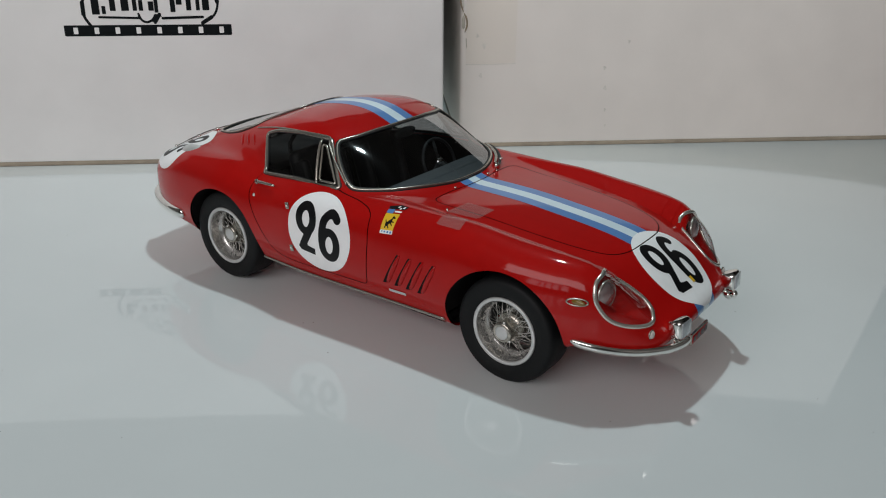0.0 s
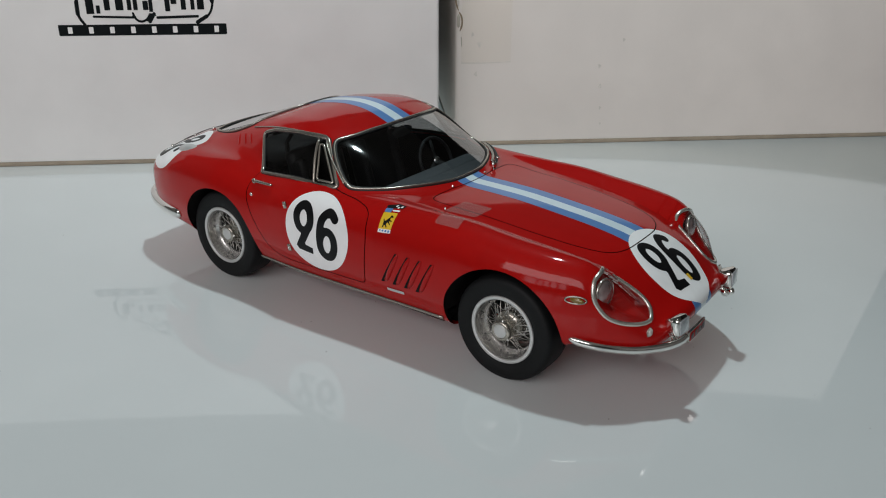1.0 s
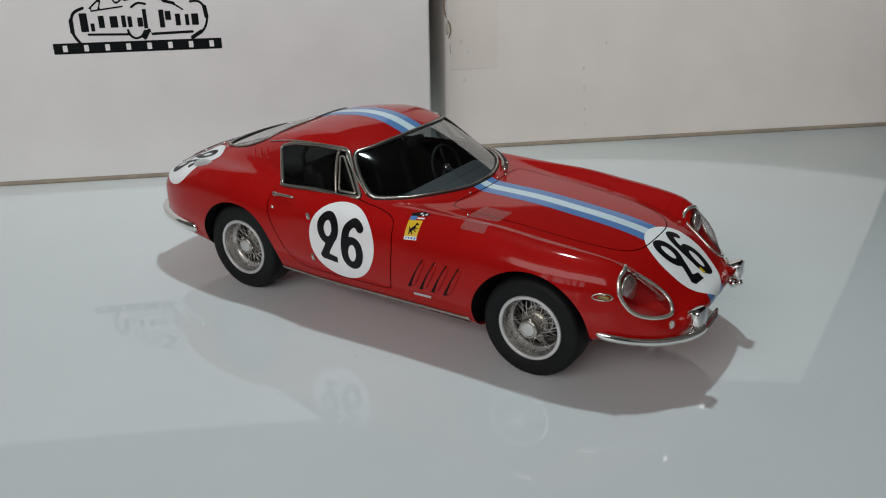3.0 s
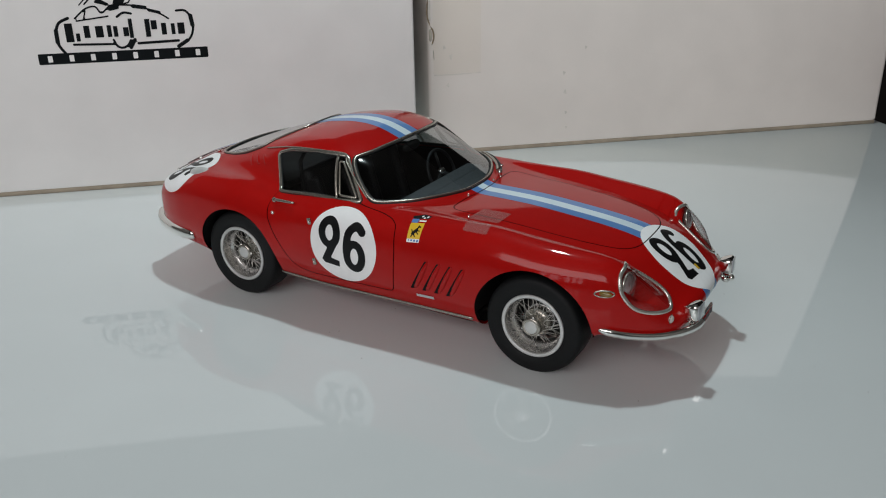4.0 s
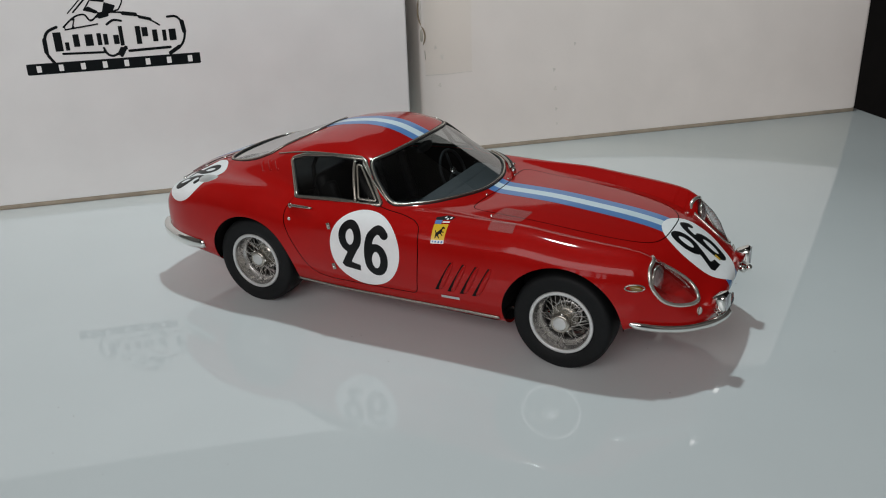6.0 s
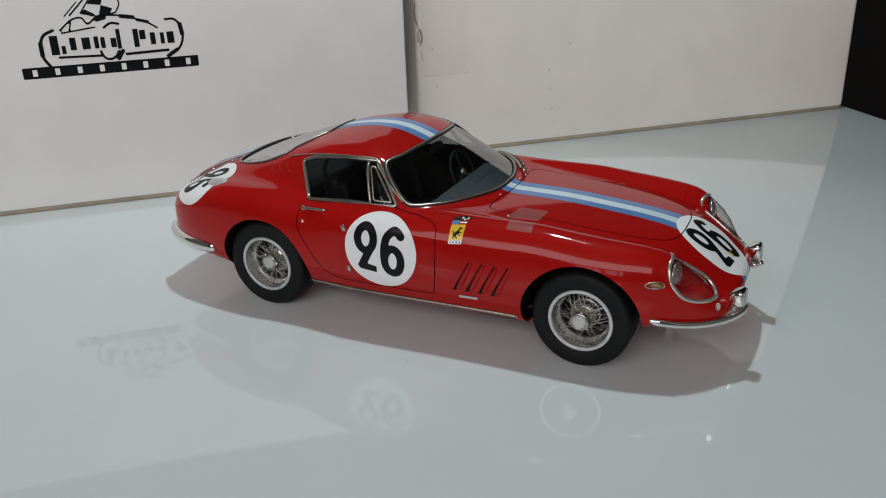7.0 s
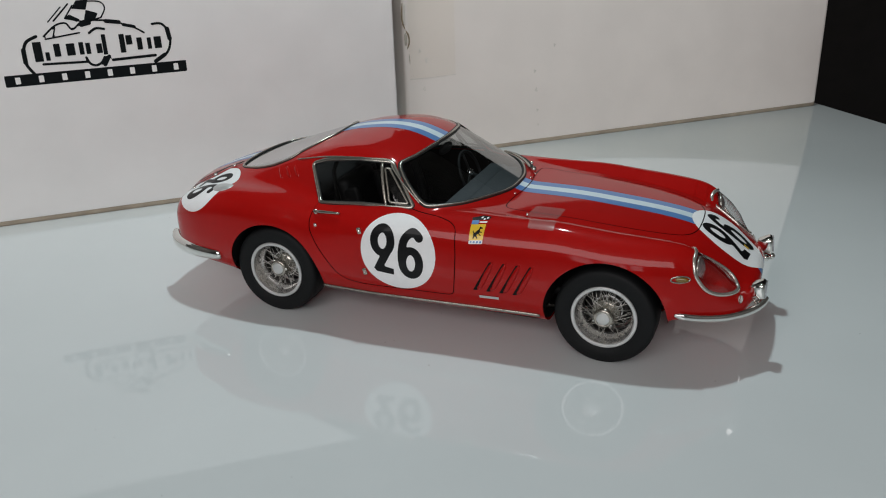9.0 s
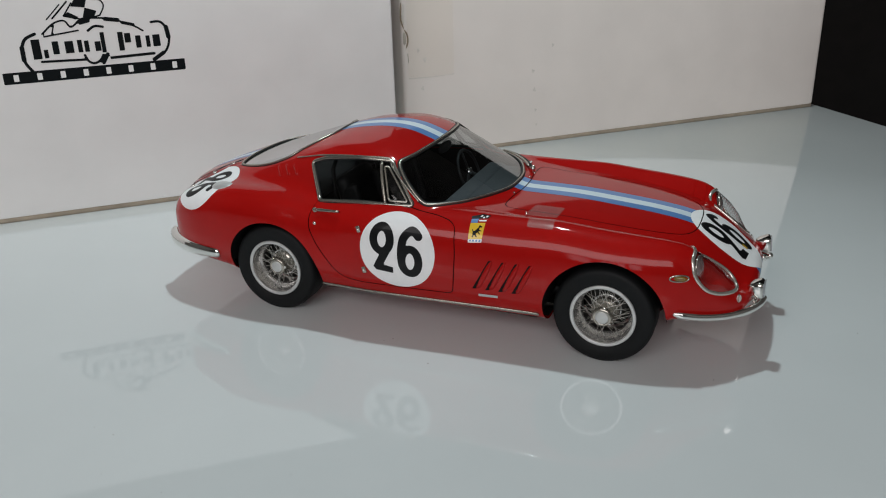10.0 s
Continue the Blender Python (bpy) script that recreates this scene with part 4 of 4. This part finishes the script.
    # Ribs on the rear quarter.
    for x, z in ((-68.4, 55.0), (-64.4, 55.9), (-60.2, 56.6)):
        rib = on_side(np.linspace((x - 1.5, z + 1.9), (x + 1.5, z - 1.9), 10), sign, -0.15)
        solid("quarter_rib", *tube(rib, 0.45, 0.8, up=normal_at(rib), taper=[0.3, 0.8, 1, 1, 1, 1, 1, 1, 0.8, 0.3]), RED, car)
# Wiper, parked along the foot of the windscreen.
w = on_top(smooth_loop([(24.2, 15.5), (21.6, 21.0), (17.6, 27.0), (11.5, 33.4), (6, 37)], 6, False), 1.0)
wiper = solid("wiper", *tube(w, 0.5, 0.6), TRIM, car, "black wiper with a chrome tip")
solid("wiper_blade", *tube(w[4:] + np.array([-1.2, -0.8, 0.6]), 0.35, 0.6), STEEL, wiper)
solid("wiper_tip", *ball((0.9, 1.2, 1.5), w[0] + np.array([0, 0, 0.5])), CHROME, wiper)
solid("wiper_nut", *ball((0.7, 0.7, 0.6), w[8] + np.array([0.4, 0.2, 0.5])), CHROME, wiper)
cap = solid("fuel_cap", *ball((6.0, 3.6, 2.6), (-90.3, -37.4, 48.0)), ALLOY, car, "domed bright fuel filler cap")
for x, y in ((35.6, -30.8),):
    solid("bonnet_pin", *tube(on_top([(x, y)], -0.5)[0] + np.array([(0, 0, 0), (0.1, -0.1, 2.4)]), 0.3), CHROME, car)
for x, y in ((25.0, 8.5), (24.8, -11.8), (25.2, 14.5)):
    solid("washer_nozzle", *ball((0.5, 0.5, 0.5), on_top([(x, y)], 0.2)[0]), CHROME, car)
plate = solid("front_plate", *block((0.8, 13.4, 4.0), (117.0, -3.8, 17.6), 0.25, 2), STEEL, car, "small framed front plate")
solid("plate_face", *block((0.4, 12.2, 3.0), (117.4, -3.8, 17.6), 0.1, 1), RED, plate)
for k in range(4):
    solid("plate_bar", *block((0.3, 1.7, 1.8), (117.6, -8.3 + 3 * k, 17.6), 0.05, 1), DASH, plate)
# Strap over the boot lid.
for y0, y1 in ((-21.5, -14.5), (-27, -13)):
    s = on_top(np.linspace((-115, y0), (-97, y1), 14), 0.5)
    solid("boot_cord", *tube(s, 0.14), TRIM, car, "thin dark cord")
for x, y in ((-112, -30), (-106, -22), (-99.5, -17)):
    solid("cord_eye", *ball((0.9, 0.7, 0.8), on_top([(x, y)], 0.4)[0]), CHROME, car)


# ---- print on the box: a badge drawn as plain shapes ----
def box_print(name, lev, box, step, mat, parent, lift=0.1, label=""):
    a, b = np.arange(box[0], box[1] + step, step), np.arange(box[2], box[3] + step, step)
    g = np.stack(np.meshgrid(a, b, indexing="ij"), -1)
    v, f = cut(np.concatenate([g, np.zeros(g.shape[:2] + (1,))], -1), lev(g))
    p = np.stack([v[:, 0] - (-420 + 21.5) / 2, np.full(len(v), -80.0 - lift), v[:, 1]], -1)
    return solid(name, p, f, mat, parent, label)


S0, S1 = -182.3, -93.9


def strokes(*parts):
    """Level of several strokes, each (line, half width)."""
    return lambda g: np.minimum.reduce([stroke_level(g, np.array(l, float)) - w for l, w in parts])


emblem = box_print("printed_bar", lambda g: np.maximum(np.abs(g[..., 0] - (S0 + S1) / 2) - (S1 - S0) / 2, np.abs(g[..., 1] - 75.3) - 2.9), (-184, -92, 71, 79), 1.0, INK, box_a, 0.06, "black printed logo bar")
for k in range(8):
    x = S0 + 6.0 + 11.0 * k
    box_print("bar_mark", lambda g: np.maximum(np.abs(g[..., 0] - x) - 1.2, np.abs(g[..., 1] - 75.3) - 1.7), (x - 2, x + 2, 73, 78), 0.5, CARD, emblem, 0.1)
# The wheels and frame of the drawn car.
box_print("printed_wheel", strokes((smooth_loop([(-163.9, 96.3), (-169, 93.8), (-171.2, 88), (-170.6, 82.5), (-168.0, 78)], 6, False), 0.75), ([(-170.9, 90), (-171.0, 84)], 1.1)), (-174, -160, 76, 99), 0.5, INK, emblem)
box_print("printed_wheel", strokes((smooth_loop([(-108.1, 98), (-103.6, 97.8), (-100.8, 94), (-100.3, 88.5), (-102.6, 83), (-108.2, 79.0)], 6, False), 0.6), ([(-101, 95), (-100.4, 90)], 1.1), ([(-104, 82), (-109, 79)], 1.0)), (-112, -97, 76, 101), 0.5, INK, emblem)
box_print("printed_line", strokes(([(-163, 82.4), (-143, 81.8)], 0.6), ([(-129.8, 81.6), (-108.7, 82.1)], 0.7), (smooth_loop([(-142.4, 84.0), (-141, 80.8), (-138.4, 79.6), (-135.4, 80.8), (-133.6, 83.4)], 6, False), 0.6), ([(-134, 79.5), (-131.4, 83.6)], 0.9)), (-166, -106, 77, 86), 0.5, INK, emblem)
box_print("printed_line", strokes((smooth_loop([(-160.4, 96), (-154.5, 100.7), (-149.3, 101.7), (-146.4, 98.4), (-141.1, 102), (-134.6, 102), (-127.4, 101), (-117.7, 97.3), (-112.6, 94)], 6, False), 0.45), ([(-130, 101.2), (-124, 100.2)], 1.0), ([(-122, 98.8), (-117, 97.4)], 0.8), ([(-159.8, 94.6), (-143.5, 96.5)], 0.4), ([(-154.6, 99.5), (-156, 95.5)], 0.35), ([(-142, 100), (-138, 100.8)], 0.8)), (-163, -110, 92, 105), 0.5, INK, emblem)
box_print("printed_brow", strokes((smooth_loop([(-139, 96), (-135.5, 98), (-131.6, 97.4)], 6, False), 0.6)), (-142, -129, 94, 100), 0.4, INK, emblem)
box_print("printed_flag", strokes((smooth_loop([(-137.5, 111.6), (-131.4, 110.8), (-129.6, 107.6), (-132, 103.2)], 6, False), 0.35), ([(-132, 103.2), (-139.4, 101.4), (-149, 104)], 0.4), ([(-149, 104), (-144.5, 110)], 0.35)), (-160, -127, 99, 114), 0.5, INK, emblem)
for line, w in (([(-157.2, 102.8), (-150.1, 109.6)], 0.3), ([(-154.5, 103.1), (-146.5, 110.8)], 0.4)):
    box_print("speed_line", strokes((line, w)), (-160, -144, 101, 113), 0.4, INK, emblem)
for pts in ([(-145.2, 108.4), (-142.5, 112.2), (-136.8, 112.4), (-138.6, 107.4)], [(-138.6, 107.4), (-140.2, 102.6), (-135.2, 102.0), (-133.2, 105.4)], [(-148.8, 104.2), (-146.8, 105.8), (-142.2, 103.0), (-143.6, 101.8)]):
    box_print("flag_check", quad(pts), (-150, -130, 100, 114), 0.5, INK, emblem)
# Two words as plain bars.
for x, z0, z1, w in ((-164.4, 83.8, 93.6, 2.0), (-160.2, 84.0, 88.2, 1.0), (-155.4, 85.6, 92.0, 1.5), (-149.0, 85.6, 91.6, 2.0), (-143.9, 85.6, 91.8, 1.1), (-140.7, 85.6, 91.2, 1.1), (-135.4, 85.6, 90.4, 1.4), (-132.7, 84.6, 94.8, 1.0), (-124.0, 84.8, 94.2, 1.3), (-120.6, 88.6, 93.4, 1.5), (-115.6, 85.6, 91.8, 1.3), (-110.8, 85.6, 91.4, 1.0), (-106.6, 85.6, 91.6, 1.8)):
    box_print("word_bar", lambda g: np.maximum(np.abs(g[..., 0] - x) - w, np.abs(g[..., 1] - (z0 + z1) / 2) - (z1 - z0) / 2), (x - 3, x + 3, z0 - 1, z1 + 1), 0.35, INK, emblem)


# ---- old tape and scuffs on the plain box ----
def on_plain(name, lev, box, step, mat, lift, label=""):
    a, b = np.arange(box[0], box[1] + step, step), np.arange(box[2], box[3] + step, step)
    g = np.stack(np.meshgrid(a, b, indexing="ij"), -1)
    v, f = cut(np.concatenate([g, np.zeros(g.shape[:2] + (1,))], -1), lev(g))
    p = np.stack([v[:, 0] - (33.0 + 346.5) / 2, np.full(len(v), -70.0 - lift), v[:, 1]], -1)
    return solid(name, p, f, mat, box_b, label)


on_plain("old_tape", quad([(37, 169), (66, 169), (65.6, 51.0), (50, 50.4), (36.2, 50.8)]), (35, 67, 50, 170), 1.5, YELLOWED, 0.08, "strip of yellowed tape")
on_plain("tape_edge", strokes(([(36.5, 50.6), (50, 50.4), (65.6, 51.0)], 0.35)), (35, 67, 49, 53), 0.35, FADED, 0.1)
# The corner is torn: lifted card with brown raw edges.
for name, line, width, mat in (("torn_edge", [(33.6, 96), (33.0, 90), (33.2, 85), (34.6, 80.5)], 0.45, SCUFF), ("torn_edge", [(34.8, 80), (36.3, 77), (36.6, 73), (35.4, 69)], 0.5, SCUFF), ("bare_patch", [(34.6, 78.5), (34.8, 74), (34.6, 71)], 0.9, SCUFF_PALE), ("bare_patch", [(34.7, 95), (34.2, 88), (34.6, 83)], 0.8, FADED), ("torn_edge", [(36.2, 66), (36.6, 60)], 0.25, SCUFF_PALE)):
    path = smooth_loop([(x - (33.0 + 346.5) / 2, -70.25 + 0.30 * max(36.2 - x, 0), z) for x, z in line], 6, False)
    solid(name, *tube(path, 0.35, width, up=np.array([0, -1.0, 0]), taper=np.interp(np.linspace(0, 1, len(path)), [0, 0.2, 0.8, 1], [0.3, 1, 1, 0.3])), mat, box_b)
rng = np.random.default_rng(11)
for x, z, r in ((119.4, 47.7, 0.8), (120.4, 35.5, 0.9), (121.4, 22.3, 0.7), (122.1, 12.5, 0.6), (47, 61.5, 1.1), (43, 67, 0.8), (45, 44, 0.9), (133, 63, 0.7)):
    wave = rng.uniform(0, 6.3, 2)
    on_plain("stain", lambda g: np.hypot(g[..., 0] - x, (g[..., 1] - z) * 0.7) - r * (1 + 0.3 * np.sin(3 * np.arctan2(g[..., 1] - z, g[..., 0] - x) + wave[0])), (x - 3, x + 3, z - 4, z + 4), 0.3, FADED, 0.09)

# ---- dust on the table ----
rng = np.random.default_rng(5)
vs, fs = [], []
for _ in range(70):
    p = np.array([rng.uniform(-220, 330), rng.uniform(-330, 60), 0.02])
    v, f = ball((*rng.uniform(0.08, 0.30, 2), 0.08), p, 6, 4)
    fs += [tuple(i + len(vs) for i in q) for q in f]
    vs += [tuple(q) for q in v]
dust = solid("table_dust", np.array(vs), fs, DUST)
tagged(dust, "fine dark dust specks scattered on the white table", "dust", kind="stuff")
